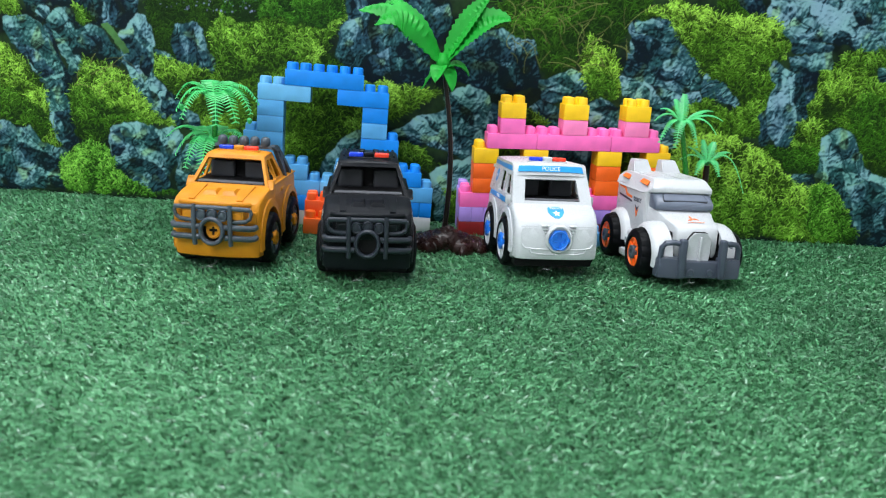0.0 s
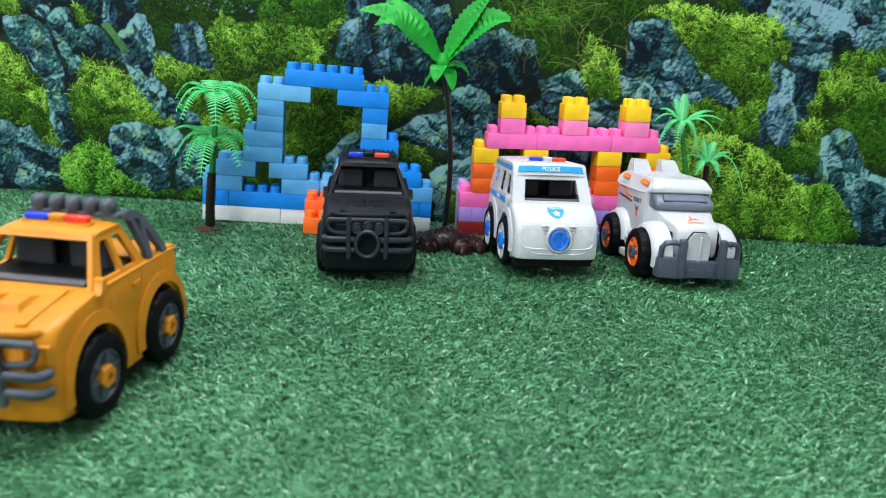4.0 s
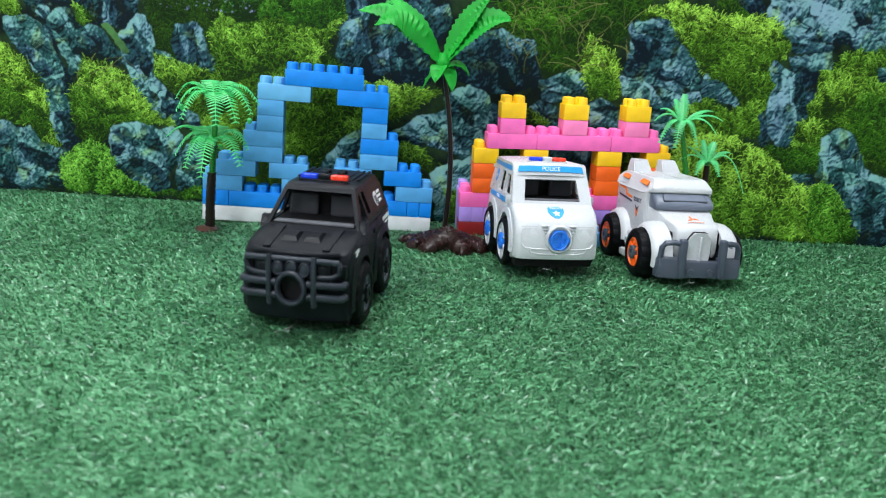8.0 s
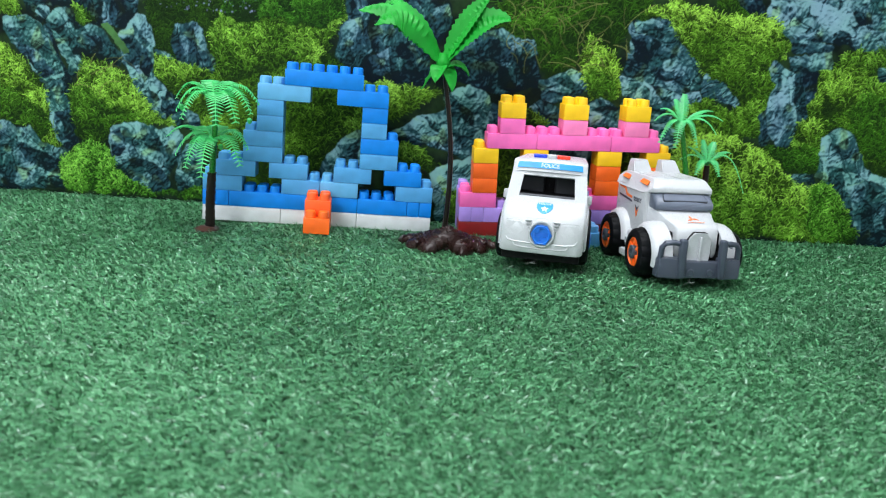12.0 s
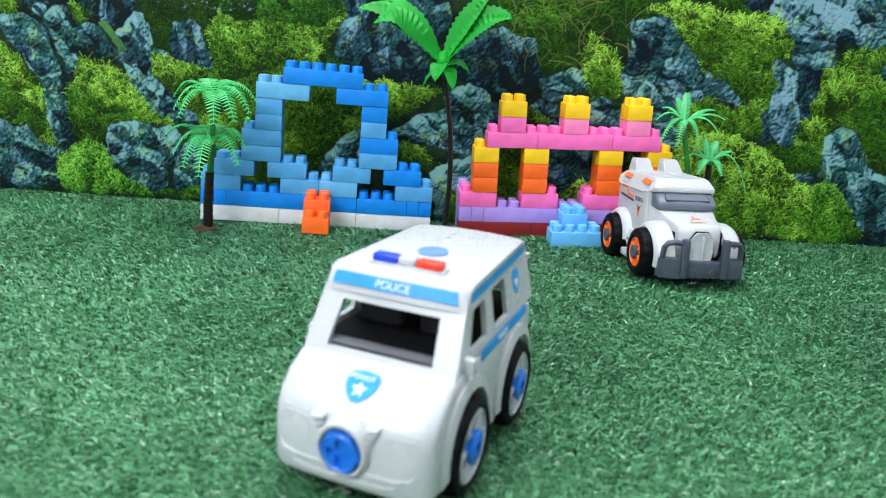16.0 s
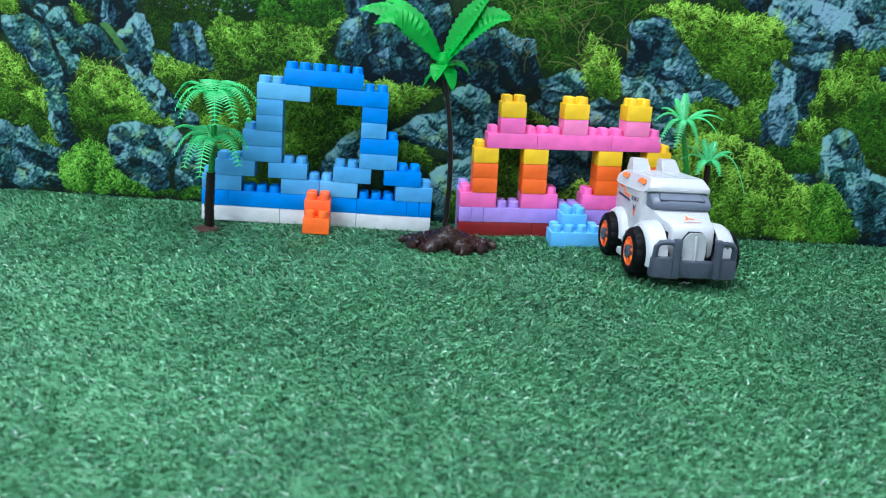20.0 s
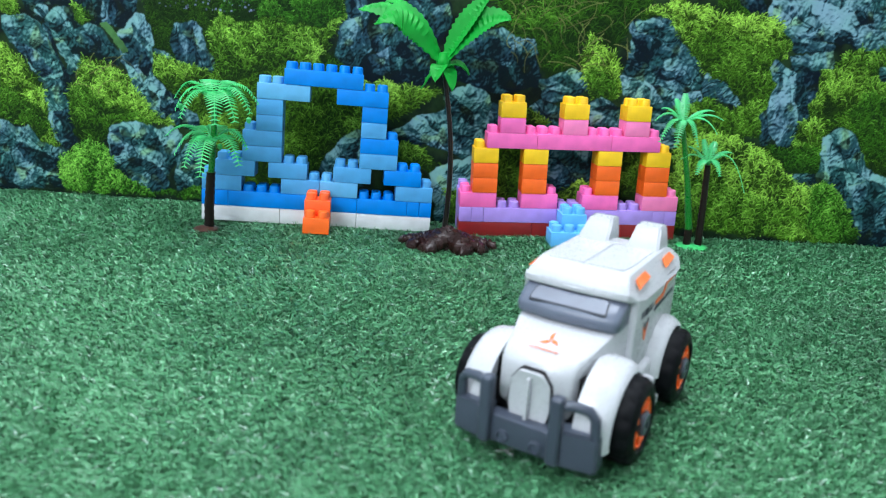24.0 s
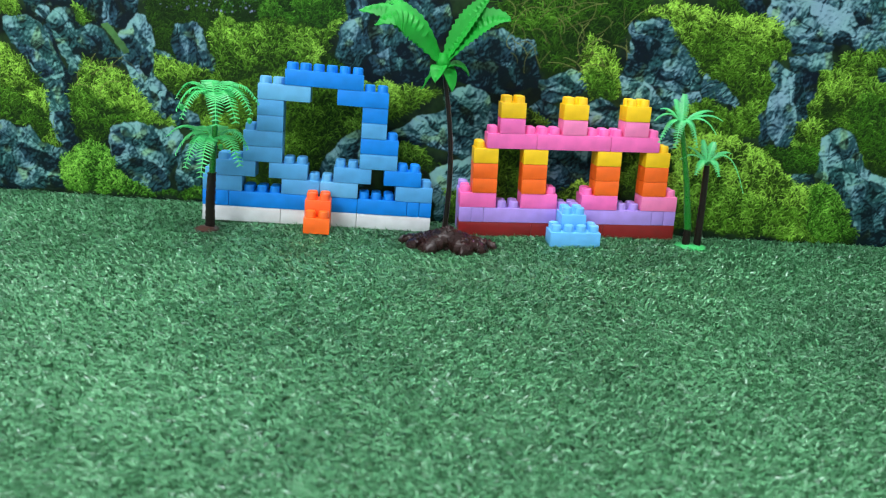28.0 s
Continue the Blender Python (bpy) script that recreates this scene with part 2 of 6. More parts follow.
    s = np.stack([-np.sin(az), np.cos(az), rng.normal(0, 0.22, n)], -1)
    s /= np.linalg.norm(s, axis=1)[:, None]
    root = np.stack([x, y, z], -1)
    rise = np.stack([np.zeros(n), np.zeros(n), np.ones(n)], -1)
    mid = root + d * (ln * lay * 0.45)[:, None] + rise * (ln * (0.62 - 0.20 * lay))[:, None]
    tip = root + d * (ln * lay)[:, None] + rise * (ln * (0.95 - 0.58 * lay))[:, None]
    ww = (s * w[:, None])
    co = np.stack([root - ww, root + ww, mid - ww, mid + ww, tip], 1).reshape(-1, 3)
    corners = ((np.arange(n) * 5)[:, None] + np.array([[0, 1, 3, 2, 2, 3, 4]])).ravel()
    starts = ((np.arange(n) * 7)[:, None] + np.array([[0, 4]])).ravel()
    me = bpy.data.meshes.new("turf_blades")
    me.vertices.add(len(co))
    me.vertices.foreach_set("co", co.astype(np.float32).ravel())
    me.loops.add(len(corners))
    me.loops.foreach_set("vertex_index", corners.astype(np.int32))
    me.polygons.add(len(starts))
    me.polygons.foreach_set("loop_start", starts.astype(np.int32))
    me.update(calc_edges=True)
    me.materials.append(m)
    tagged(new("turf_blades", me), "short glossy green plastic blades of artificial grass", "grass", kind="stuff")


BLADES, RIM_BLADES = 400000, 90000
turf()


# ---- toy bricks ----
PITCH, TALL = 0.014, 0.01684
BRICKS = {}


def brick_mesh(nx, ny, studs, mat):
    key = (nx, ny, studs, mat.name)
    if key not in BRICKS:
        bm = bmesh.new()
        g = 0.00018
        box(bm, g, nx * PITCH - g, g, ny * PITCH - g, 0.00012, TALL - 0.00012, 0.0007, 2)
        for i, j in studs:
            c = Matrix.Translation(((i + 0.5) * PITCH, (j + 0.5) * PITCH, TALL - 0.0004))
            lathe(bm, [(0.0057, 0), (0.00555, 0.0062), (0.0052, 0.0074), (0.0042, 0.0080), (0.002, 0.0081)], 16, c, False)
        BRICKS[key] = mesh_of(bm, "brick", mat)
    return BRICKS[key]


def building(name, m, rows, label, category):
    """rows: (level, first stud, studs across, first stud back, studs deep, material); studs show where nothing stands on them."""
    top = thing(name, m, label, category)
    full = {(lv, u, d) for lv, u0, nx, d0, ny, _ in rows for u in range(u0, u0 + nx) for d in range(d0, d0 + ny)}
    rng = random.Random(7)
    for lv, u0, nx, d0, ny, mat in rows:
        studs = tuple((i, j) for i in range(nx) for j in range(ny) if (lv + 1, u0 + i, d0 + j) not in full)
        ob = new("brick", brick_mesh(nx, ny, studs, mat))
        ob.parent = top
        ob.matrix_basis = pose(u0 * PITCH, d0 * PITCH + rng.uniform(-0.0003, 0.0003), lv * TALL, 0, 0, rng.uniform(-0.25, 0.25))
    return top


def on_wall(x, y, z, yaw, lean, back):
    """A wall's corner, its turn, and how it leans along itself and backwards."""
    return pose(x, y, z, 0, 0, yaw) @ Matrix.Translation((7 * PITCH, 0, 0)) @ pose(0, 0, 0, -back, 0, 0) @ pose(0, 0, 0, 0, lean, 0) @ Matrix.Translation((-7 * PITCH, 0, 0))


blue_rows = []
for u in (-2, 4, 10):
    blue_rows.append((0, u, 6, 0, 2, BRICKWHITE))
for u, n, c in ((-2, 1, AZURE), (-1, 1, AZURE), (0, 6, AZURE), (6, 4, AZURE), (10, 4, AZURE), (14, 1, AZURE), (15, 1, AZURE)):
    blue_rows.append((1, u, n, 0, 2, c))
for u, c in ((-2, SKY), (4, SKY), (7, PALE), (13, SKY)):
    blue_rows.append((2, u, 3, 0, 2, c))
for u, c in ((-1, SKY), (3, SKY), (8, SKY), (12, AZURE)):
    blue_rows.append((3, u, 3, 0, 2, c))
for lv, c0, c1 in ((4, SKY, SKY), (5, SKY, AZURE)):
    blue_rows += [(lv, 1, 3, 0, 2, c0), (lv, 10, 3, 0, 2, c1)]
for lv, c0, c1 in ((6, SKY, SKY), (7, SKY, AZURE)):
    blue_rows += [(lv, 2, 2, 0, 2, c0), (lv, 10, 2, 0, 2, c1)]
blue_rows += [(8, 2, 4, 0, 2, PALE), (8, 8, 4, 0, 2, AZURE), (9, 4, 6, 0, 2, AZURE)]
blue_rows += [(0, 6, 2, -3, 1, ORANGEBRICK), (0, 6, 2, -2, 2, REDORANGE), (1, 6, 2, -2, 2, REDORANGE)]
BLUE_AT = on_wall(-0.2388, 0.7549, -0.0025, 7.22, 2.01, 2.26)
building("toy_brick_gate", BLUE_AT, blue_rows, "toy gate of blue bricks on white bricks with orange step", "toy bricks")

pink_rows = []
for u, n in ((-2, 6), (4, 6), (10, 6)):
    pink_rows.append((0, u, n, 0, 2, DARKRED))
for u, n in ((-2, 1), (-1, 1), (0, 6), (6, 2), (8, 6), (14, 1), (15, 1)):
    pink_rows.append((1, u, n, 0, 2, LILAC))
for u, c in ((-2, PINK), (3, PINK), (8, PINK), (13, ROSE)):
    pink_rows.append((2, u, 3, 0, 2, c))
for u in (-1, 3, 9, 13):
    pink_rows += [(3, u, 2, 0, 2, ORANGEBRICK), (4, u, 2, 0, 2, ORANGEBRICK), (5, u, 2, 0, 2, YELLOW)]
pink_rows += [(6, 0, 4, 0, 2, PINK), (6, 4, 6, 0, 2, PINK), (6, 10, 4, 0, 2, PINK)]
for u, c in ((1, PINK), (6, ROSE), (11, ROSE)):
    pink_rows += [(7, u, 2, 0, 2, c), (8, u, 2, 0, 2, YELLOW)]
pink_rows += [(0, -2, 2, 2, 2, LILAC), (1, -2, 2, 2, 2, LILAC), (2, -2, 1, 2, 2, LILAC), (0, 12, 2, 2, 2, LILAC), (1, 12, 2, 2, 2, LILAC), (2, 12, 1, 2, 2, LILAC)]
pink_rows += [(0, 5, 4, -3, 2, STEPBLUE), (0, 6, 2, -1, 1, STEPBLUE), (1, 6, 2, -2, 2, STEPBLUE)]
PINK_AT = on_wall(0.0441, 0.7852, -0.0064, 4.24, -1.12, 0.5)
building("toy_brick_house", PINK_AT, pink_rows, "toy house front of pink, orange, yellow and lilac bricks", "toy bricks")
# ---- the printed backdrop: a flat poster of mossy rocks, its print worked out on a fine grid (millimetres) ----
TEXEL = 0.75
LEFT, LOW, WIDE, HIGH = -560, -14, 1110, 310
NX, NZ = int(WIDE / TEXEL), int(HIGH / TEXEL)
INK = np.zeros((NZ, NX, 3))
inks = np.random.default_rng(11)
PX, PZ = np.meshgrid(LEFT + (np.arange(NX) + 0.5) * TEXEL, LOW + (np.arange(NZ) + 0.5) * TEXEL)


def cloud(cell, octaves=3, seed=0):
    """Smooth noise from 0 to 1 over the print; cell in millimetres."""
    rng = np.random.default_rng(seed)
    out, amp, tot = np.zeros((NZ, NX)), 1.0, 0.0
    for _ in range(octaves):
        gx, gz = PX / cell + 1000, PZ / cell + 1000
        ix, iz = np.floor(gx).astype(int), np.floor(gz).astype(int)
        fx, fz = gx - ix, gz - iz
        fx, fz = fx * fx * (3 - 2 * fx), fz * fz * (3 - 2 * fz)
        tab = rng.random((512, 512))
        a, b = tab[iz % 512, ix % 512], tab[iz % 512, (ix + 1) % 512]
        c, d = tab[(iz + 1) % 512, ix % 512], tab[(iz + 1) % 512, (ix + 1) % 512]
        out += amp * ((a * (1 - fx) + b * fx) * (1 - fz) + (c * (1 - fx) + d * fx) * fz)
        tot += amp
        amp *= 0.55
        cell *= 0.47
    return out / tot


FINE, MIDN, WIDE_N, RAG = cloud(5, 3, 1), cloud(16, 3, 2), cloud(70, 3, 3), cloud(11, 3, 4)
RAG2 = cloud(9, 3, 5)


def lerp(a, b, k):
    return np.asarray(a) * (1 - k[..., None]) + np.asarray(b) * k[..., None]


# deep shade between the plants
INK[:] = lerp((0.003, 0.007, 0.006), (0.016, 0.040, 0.012), np.clip(MIDN * 1.6 - 0.45 + (WIDE_N - 0.5), 0, 1))


def three(v, lo, mid, hi):
    v = np.clip(v, 0, 1)
    return np.where(v[..., None] < 0.5, lerp(lo, mid, np.clip(v * 2, 0, 1)), lerp(mid, hi, np.clip(v * 2 - 1, 0, 1)))


def gnoise(x, z, cell, seed):
    """Gradient noise, about -1 to 1, over any arrays of places; cell in millimetres."""
    tab = np.random.default_rng(seed).random((256, 256)) * 2 * np.pi
    gx, gz = x / cell + 500, z / cell + 500
    ix, iz = np.floor(gx).astype(int), np.floor(gz).astype(int)
    fx, fz = gx - ix, gz - iz

    def corner(i, j):
        a = tab[(iz + j) % 256, (ix + i) % 256]
        return np.cos(a) * (fx - i) + np.sin(a) * (fz - j)
    wx, wz = fx * fx * fx * (fx * (fx * 6 - 15) + 10), fz * fz * fz * (fz * (fz * 6 - 15) + 10)
    low = corner(0, 0) * (1 - wx) + corner(1, 0) * wx
    high = corner(0, 1) * (1 - wx) + corner(1, 1) * wx
    return (low * (1 - wz) + high * wz) * 1.5


def blurred(field, r):
    """A box blur, twice, by r texels each way."""
    for ax in (0, 1, 0, 1):
        p = np.concatenate([np.repeat(np.take(field, [0], ax), r + 1, ax), field, np.repeat(np.take(field, [-1], ax), r, ax)], ax)
        c = np.cumsum(p, ax)
        n = field.shape[ax]
        field = (np.take(c, np.arange(2 * r + 1, 2 * r + 1 + n), ax) - np.take(c, np.arange(n), ax)) / (2 * r + 1)
    return field


def ragged(outline, rough):
    """The part of the print near an outline, and which of it lies inside its ragged edge."""
    xs = [p[0] for p in outline]
    zs = [p[1] for p in outline]
    x0, x1 = (int(np.clip((e - LEFT) / TEXEL, 0, NX)) for e in (min(xs) - 14, max(xs) + 14))
    z0, z1 = (int(np.clip((e - LOW) / TEXEL, 0, NZ)) for e in (min(zs) - 14, max(zs) + 14))
    cut = np.s_[z0:z1, x0:x1]
    x = PX[cut] + (RAG[cut] - 0.5) * rough + (FINE[cut] - 0.5) * 3
    z = PZ[cut] + (RAG2[cut] - 0.5) * rough
    inside = np.zeros(x.shape, bool)
    for (ax, az), (bx, bz) in zip(outline, outline[1:] + outline[:1]):
        if az != bz:
            inside ^= ((az > z) != (bz > z)) & (x < (bx - ax) * (z - az) / (bz - az) + ax)
    return cut, PX[cut], PZ[cut], inside, min(zs), max(zs)


ROCKS = []


def facets(u, v, inside, count, seed):
    """Flat faces stretched along u: the light on each, and how near its edge lies."""
    rng = np.random.default_rng(seed)
    rows, cols = np.nonzero(inside)
    best, second, shade = np.full(u.shape, 1e9), np.full(u.shape, 1e9), np.zeros(u.shape)
    for _ in range(count):
        k = rng.integers(0, len(rows))
        du, dv = u - u[rows[k], cols[k]], v - v[rows[k], cols[k]]
        dist = np.hypot(du * 0.45, dv)
        lit = rng.normal(0.0, 0.20) + rng.normal(0, 0.004) * du + rng.normal(0.004, 0.007) * dv
        near = dist < best
        second = np.where(near, best, np.minimum(second, dist))
        shade = np.where(near, lit, shade)
        best = np.where(near, dist, best)
    return shade, second - best


def print_rock(tone, grain, pit, teal, outline):
    """A photographed boulder: slabs along its grain, blunt humps, pits and cracks, all lit from the upper left."""
    cut, x, z, inside, low, high = ragged(outline, 7)
    if inside.sum() < 9:
        return
    ROCKS.append(1)
    seed = 40 + len(ROCKS) * 7
    x = x + 3 * gnoise(x, z, 20, seed)
    z = z + 3 * gnoise(x, z, 17, seed + 1)
    g = radians(grain)
    u, v = x * math.cos(g) - z * math.sin(g), x * math.sin(g) + z * math.cos(g)
    span = min(1.0, math.sqrt(inside.sum()) * TEXEL / 70)
    slab_n = np.abs(gnoise(u * 0.42, v, 30, seed + 2))
    hump = gnoise(u * 0.75, v, 15, seed + 3)
    block = np.abs(gnoise(u * 0.6, v, 9, seed + 4))
    grit = gnoise(u, v, 4.2, seed + 5)
    h = -6 * span * slab_n + 2.2 * hump - 2.0 * block + 0.9 * grit + 0.45 * gnoise(u * 0.7, v, 2.1, seed + 10)
    # cracks and hollows
    crack = np.clip(1 - np.abs(gnoise(u * 0.45, v, 20, seed + 6)) * 20, 0, 1) * (gnoise(x, z, 30, seed + 7) > 0.05)
    hole = np.clip(gnoise(x, z, 7.5, seed + 8) * 2.6 - 0.85, 0, 1) * pit
    h = h - 1.6 * crack - 2.6 * hole
    soft = blurred(inside.astype(float), 7)
    h = h + (10 if inside.sum() * TEXEL ** 2 > 2600 else 3) * soft
    area = inside.sum() * TEXEL ** 2
    big, gap = facets(u, v, inside, int(4 + area / 520), seed + 20)
    small, gap2 = facets(u + 3 * hump, v + 3 * grit, inside, int(5 + area / 130), seed + 21)
    hz, hx = np.gradient(h, TEXEL)
    norm = np.sqrt(1 + hx * hx + hz * hz)
    lit = (0.46 * hx * 1.0 - 0.62 * hz + 0.62) / norm
    sunk = np.clip((h - blurred(h, 5)) / 3.0, -1, 1)
    rise = (z - low) / max(1, high - low) - 0.5
    val = tone + 0.02 + 0.78 * (lit - 0.60) + 0.20 * sunk + 0.20 * rise + 0.09 * gnoise(x, z, 3.0, seed + 9) + 0.20 * gnoise(x, z, 34, seed + 11)
    val += blurred(0.85 * big + 0.50 * small, 1)
    val += 0.13 * np.clip(1 - np.abs(gap - 1.5) / 1.2, 0, 1) * (big > 0) - 0.20 * np.clip(1 - gap / 1.6, 0, 1) * (big < 0.05) - 0.10 * np.clip(1 - gap2 / 1.2, 0, 1)
    val -= 0.16 * crack + 0.34 * hole
    # paler patches printed on the faces that catch the light
    val += 0.16 * np.clip(gnoise(x, z, 11, seed + 12) * 2 - 0.3, 0, 1) * np.clip(lit * 2 - 0.9, 0, 1)
    hue = np.clip(teal + 0.18 + 0.55 * gnoise(x, z, 24, seed + 13), 0, 1)
    blue = three(val, (0.0025, 0.0070, 0.013), (0.019, 0.062, 0.095), (0.18, 0.31, 0.39))
    sea = three(val, (0.0025, 0.0090, 0.010), (0.018, 0.082, 0.082), (0.17, 0.37, 0.345))
    rgb = blue * (1 - hue[..., None]) + sea * hue[..., None]
    moss = np.clip(gnoise(x, z, 17, seed + 14) * 2.4 - 0.75, 0, 0.55)[..., None]
    rgb = rgb * (1 - moss) + moss * rgb.mean(-1)[..., None] * np.array([0.75, 1.45, 0.55])
    mask = np.clip((blurred(inside.astype(float), 1) - 0.25) * 2, 0, 1)[..., None]
    INK[cut] = INK[cut] * (1 - mask) + rgb * mask


def print_pad(color, outline):
    """A smooth flat leaf or pad."""
    cut, x, z, inside, low, high = ragged(outline, 3)
    tone = 0.8 + 0.5 * (z - low) / max(1, high - low) + 0.25 * gnoise(x, z, 8, 5)
    INK[cut][inside] = (np.array(color) * tone[..., None])[inside]


def strokes(px, pz, ang, sway, ln, col, dim):
    """Bent strands from their roots; the colour rises along each."""
    for k in np.linspace(0, 1, max(8, int(ln.max() / TEXEL * 1.25))):
        bend = ang - k * sway
        qx = ((px + np.cos(bend) * ln * k - LEFT) / TEXEL).astype(int)
        qz = ((pz + np.sin(bend) * ln * k - LOW) / TEXEL).astype(int)
        ok = (qx >= 0) & (qx < NX) & (qz >= 0) & (qz < NZ)
        INK[qz[ok], qx[ok]] = (col * (dim + (1.1 - dim) * k))[ok]


def print_moss(bright, yellow, length, outline):
    """A bank of moss: cushions with shade between them, dull strands below and thin lit strands on top."""
    cut, x, z, inside, low, high = ragged(outline, 12)
    if not inside.any():
        return
    warm = np.array([0.190, 0.370, 0.014]) * yellow + np.array([0.055, 0.300, 0.012]) * (1 - yellow)
    dark = np.array([0.0035, 0.0125, 0.0030])
    edge = np.clip((blurred(inside.astype(float), 2) + (FINE[cut] - 0.5) * 0.9 - 0.35) * 3, 0, 1)[..., None]
    INK[cut] = INK[cut] * (1 - edge) + (dark + 0.10 * bright * warm) * edge
    rows, cols = np.nonzero(inside)
    area = len(rows) * TEXEL ** 2
    # cushions: each strand belongs to the nearest one
    count = max(3, int(area / 330))
    at = inks.integers(0, len(rows), count)
    cx, cz, cb = x[rows[at], cols[at]], z[rows[at], cols[at]], inks.normal(0, 0.13, count)
    for layer, share, lift, slim in ((0, 0.95, 0.42, 0.9), (1, 0.80, 0.82, 1.1), (2, 0.22, 1.22, 1.25)):
        n = int(len(rows) * TEXEL / length * share)
        if n < 1:
            continue
        pick = inks.integers(0, len(rows), n)
        px, pz = x[rows[pick], cols[pick]], z[rows[pick], cols[pick]]
        best, own = np.full(n, 1e9), np.zeros(n, int)
        for i in range(count):
            d = (px - cx[i]) ** 2 + (pz - cz[i]) ** 2
            near = d < best
            best, own = np.where(near, d, best), np.where(near, i, own)
        ox, oz = np.clip((px - cx[own]) / 13, -1.3, 1.3), np.clip((pz - cz[own]) / 13, -1.3, 1.3)
        bank = np.clip((pz - (low + high) / 2) / max(1.0, (high - low) / 2), -1, 1)
        iz, ix = rows[pick] + cut[0].start, cols[pick] + cut[1].start
        lit = bright * lift * (0.76 + 0.28 * bank + 0.20 * oz - 0.08 * ox) + cb[own] * (0.3 + 0.7 * bright) + inks.normal(0, 0.17, n) * (0.4 + bright) + (MIDN[iz, ix] - 0.5) * 0.7 * bright + (WIDE_N[iz, ix] - 0.5) * 0.7 * bright
        if layer:
            keep = lit > bright * (0.30 + 0.18 * layer)
            px, pz, ox, oz, lit = px[keep], pz[keep], ox[keep], oz[keep], lit[keep]
            n = len(px)
            if n < 1:
                continue
        order = np.argsort(-pz + inks.normal(0, 4 + length, n))
        px, pz, ox, oz, lit = px[order], pz[order], ox[order], oz[order], np.clip(lit[order] * 1.12, 0.03, 1.1) ** 1.22
        col = dark + (warm * 1.1 - dark) * lit[:, None] + np.clip(lit - 0.40, 0, 1)[:, None] * np.array([0.25, 0.34, 0.09])
        ang = np.pi / 2 - ox * 0.75 + inks.normal(0, 0.62, n)
        sway = np.sign(ox + inks.normal(0, 0.5, n)) * inks.uniform(0.1, 1.0, n)
        strokes(px, pz, ang, sway, length * slim * inks.uniform(0.5, 1.25, n), col, 0.45)


print_moss(.10, .35, 5, [(-350, 252), (-248, 257), (-263, 167), (-355, 161)])
print_rock(.26, 70, .3, .0, [(-403, 249), (-362, 251), (-364, 218), (-377, 202), (-391, 198), (-407, 203)])
print_rock(.36, 80, .3, .2, [(-323, 161), (-325, 195), (-320, 207), (-304, 210), (-293, 209), (-286, 191), (-284, 179), (-278, 173), (-276, 157), (-283, 146), (-294, 153), (-307, 157)])
print_rock(.56, 75, .1, .2, [(-301, 209), (-293, 208), (-285, 188), (-287, 180), (-296, 184)])
print_rock(.34, 20, .3, .4, [(-346, 177), (-329, 173), (-321, 158), (-343, 160)])
print_moss(.46, .5, 4.6, [(-355, 165), (-340, 169), (-317, 159), (-290, 150), (-277, 149), (-273, 170), (-279, 198), (-275, 210), (-262, 223), (-251, 257), (-133, 263), (-127, 224), (-148, 186), (-154, 155), (-105, 145), (-97, 93), (-157, 35), (-240, 23), (-267, 55), (-313, 106), (-319, 120), (-338, 137)])
print_moss(.58, .55, 5.5, [(-355, 165), (-336, 170), (-310, 160), (-278, 151), (-278, 138), (-311, 129), (-331, 138), (-347, 153)])
print_moss(.54, .45, 4.6, [(-279, 198), (-236, 212), (-197, 208), (-158, 186), (-184, 171), (-217, 160), (-264, 142), (-273, 160)])
print_moss(.30, .12, 4.6, [(-257, 257), (-133, 263), (-129, 227), (-151, 208), (-184, 215), (-216, 220), (-249, 209), (-262, 223)])
print_moss(.22, .3, 5, [(-155, 181), (-132, 187), (-115, 174), (-115, 160), (-151, 158)])
print_rock(.30, 30, .5, .4, [(-499, 244), (-403, 249), (-407, 202), (-427, 198), (-440, 217), (-462, 218), (-480, 199), (-495, 214)])
print_rock(.56, 60, .4, .2, [(-364, 217), (-355, 215), (-350, 203), (-347, 182), (-347, 163), (-351, 150), (-338, 137), (-328, 126), (-319, 120), (-318, 109), (-299, 104), (-296, 84), (-334, 90), (-352, 104), (-366, 119), (-375, 142), (-387, 163), (-391, 192), (-379, 202)])
print_rock(.66, 70, .4, .2, [(-364, 215), (-355, 213), (-351, 201), (-350, 185), (-357, 175), (-368, 187), (-373, 202)])
print_rock(.20, 70, .3, .1, [(-365, 171), (-355, 174), (-348, 157), (-356, 143), (-367, 152)])
print_rock(.64, 40, .5, .6, [(-382, 161), (-371, 152), (-357, 136), (-344, 121), (-352, 113), (-366, 121), (-377, 138)])
print_rock(.20, 40, .6, .3, [(-342, 123), (-319, 119), (-318, 107), (-333, 101), (-343, 107)])
print_rock(.50, 45, .8, .6, [(-459, 216), (-445, 218), (-434, 202), (-410, 200), (-392, 176), (-382, 164), (-389, 155), (-410, 162), (-420, 168), (-430, 164), (-446, 152), (-456, 163), (-465, 188), (-473, 203)])
print_rock(.05, 60, .2, .3, [(-477, 198), (-470, 200), (-460, 169), (-454, 151), (-447, 130), (-454, 101), (-461, 137), (-467, 162)])
print_rock(.20, 50, .5, .3, [(-428, 190), (-411, 187), (-406, 169), (-420, 170)])
print_rock(.48, 45, .4, .5, [(-445, 163), (-437, 165), (-434, 156), (-446, 138), (-454, 144)])
print_rock(.66, 30, .2, .6, [(-483, 218), (-473, 219), (-466, 210), (-473, 205), (-484, 210)])
print_moss(.48, .35, 4, [(-440, 220), (-427, 218), (-416, 206), (-426, 197), (-437, 205)])
print_pad((0.050, 0.135, 0.040), [(-409, 202), (-400, 204), (-391, 193), (-382, 183), (-377, 171), (-383, 169), (-391, 179), (-400, 192)])
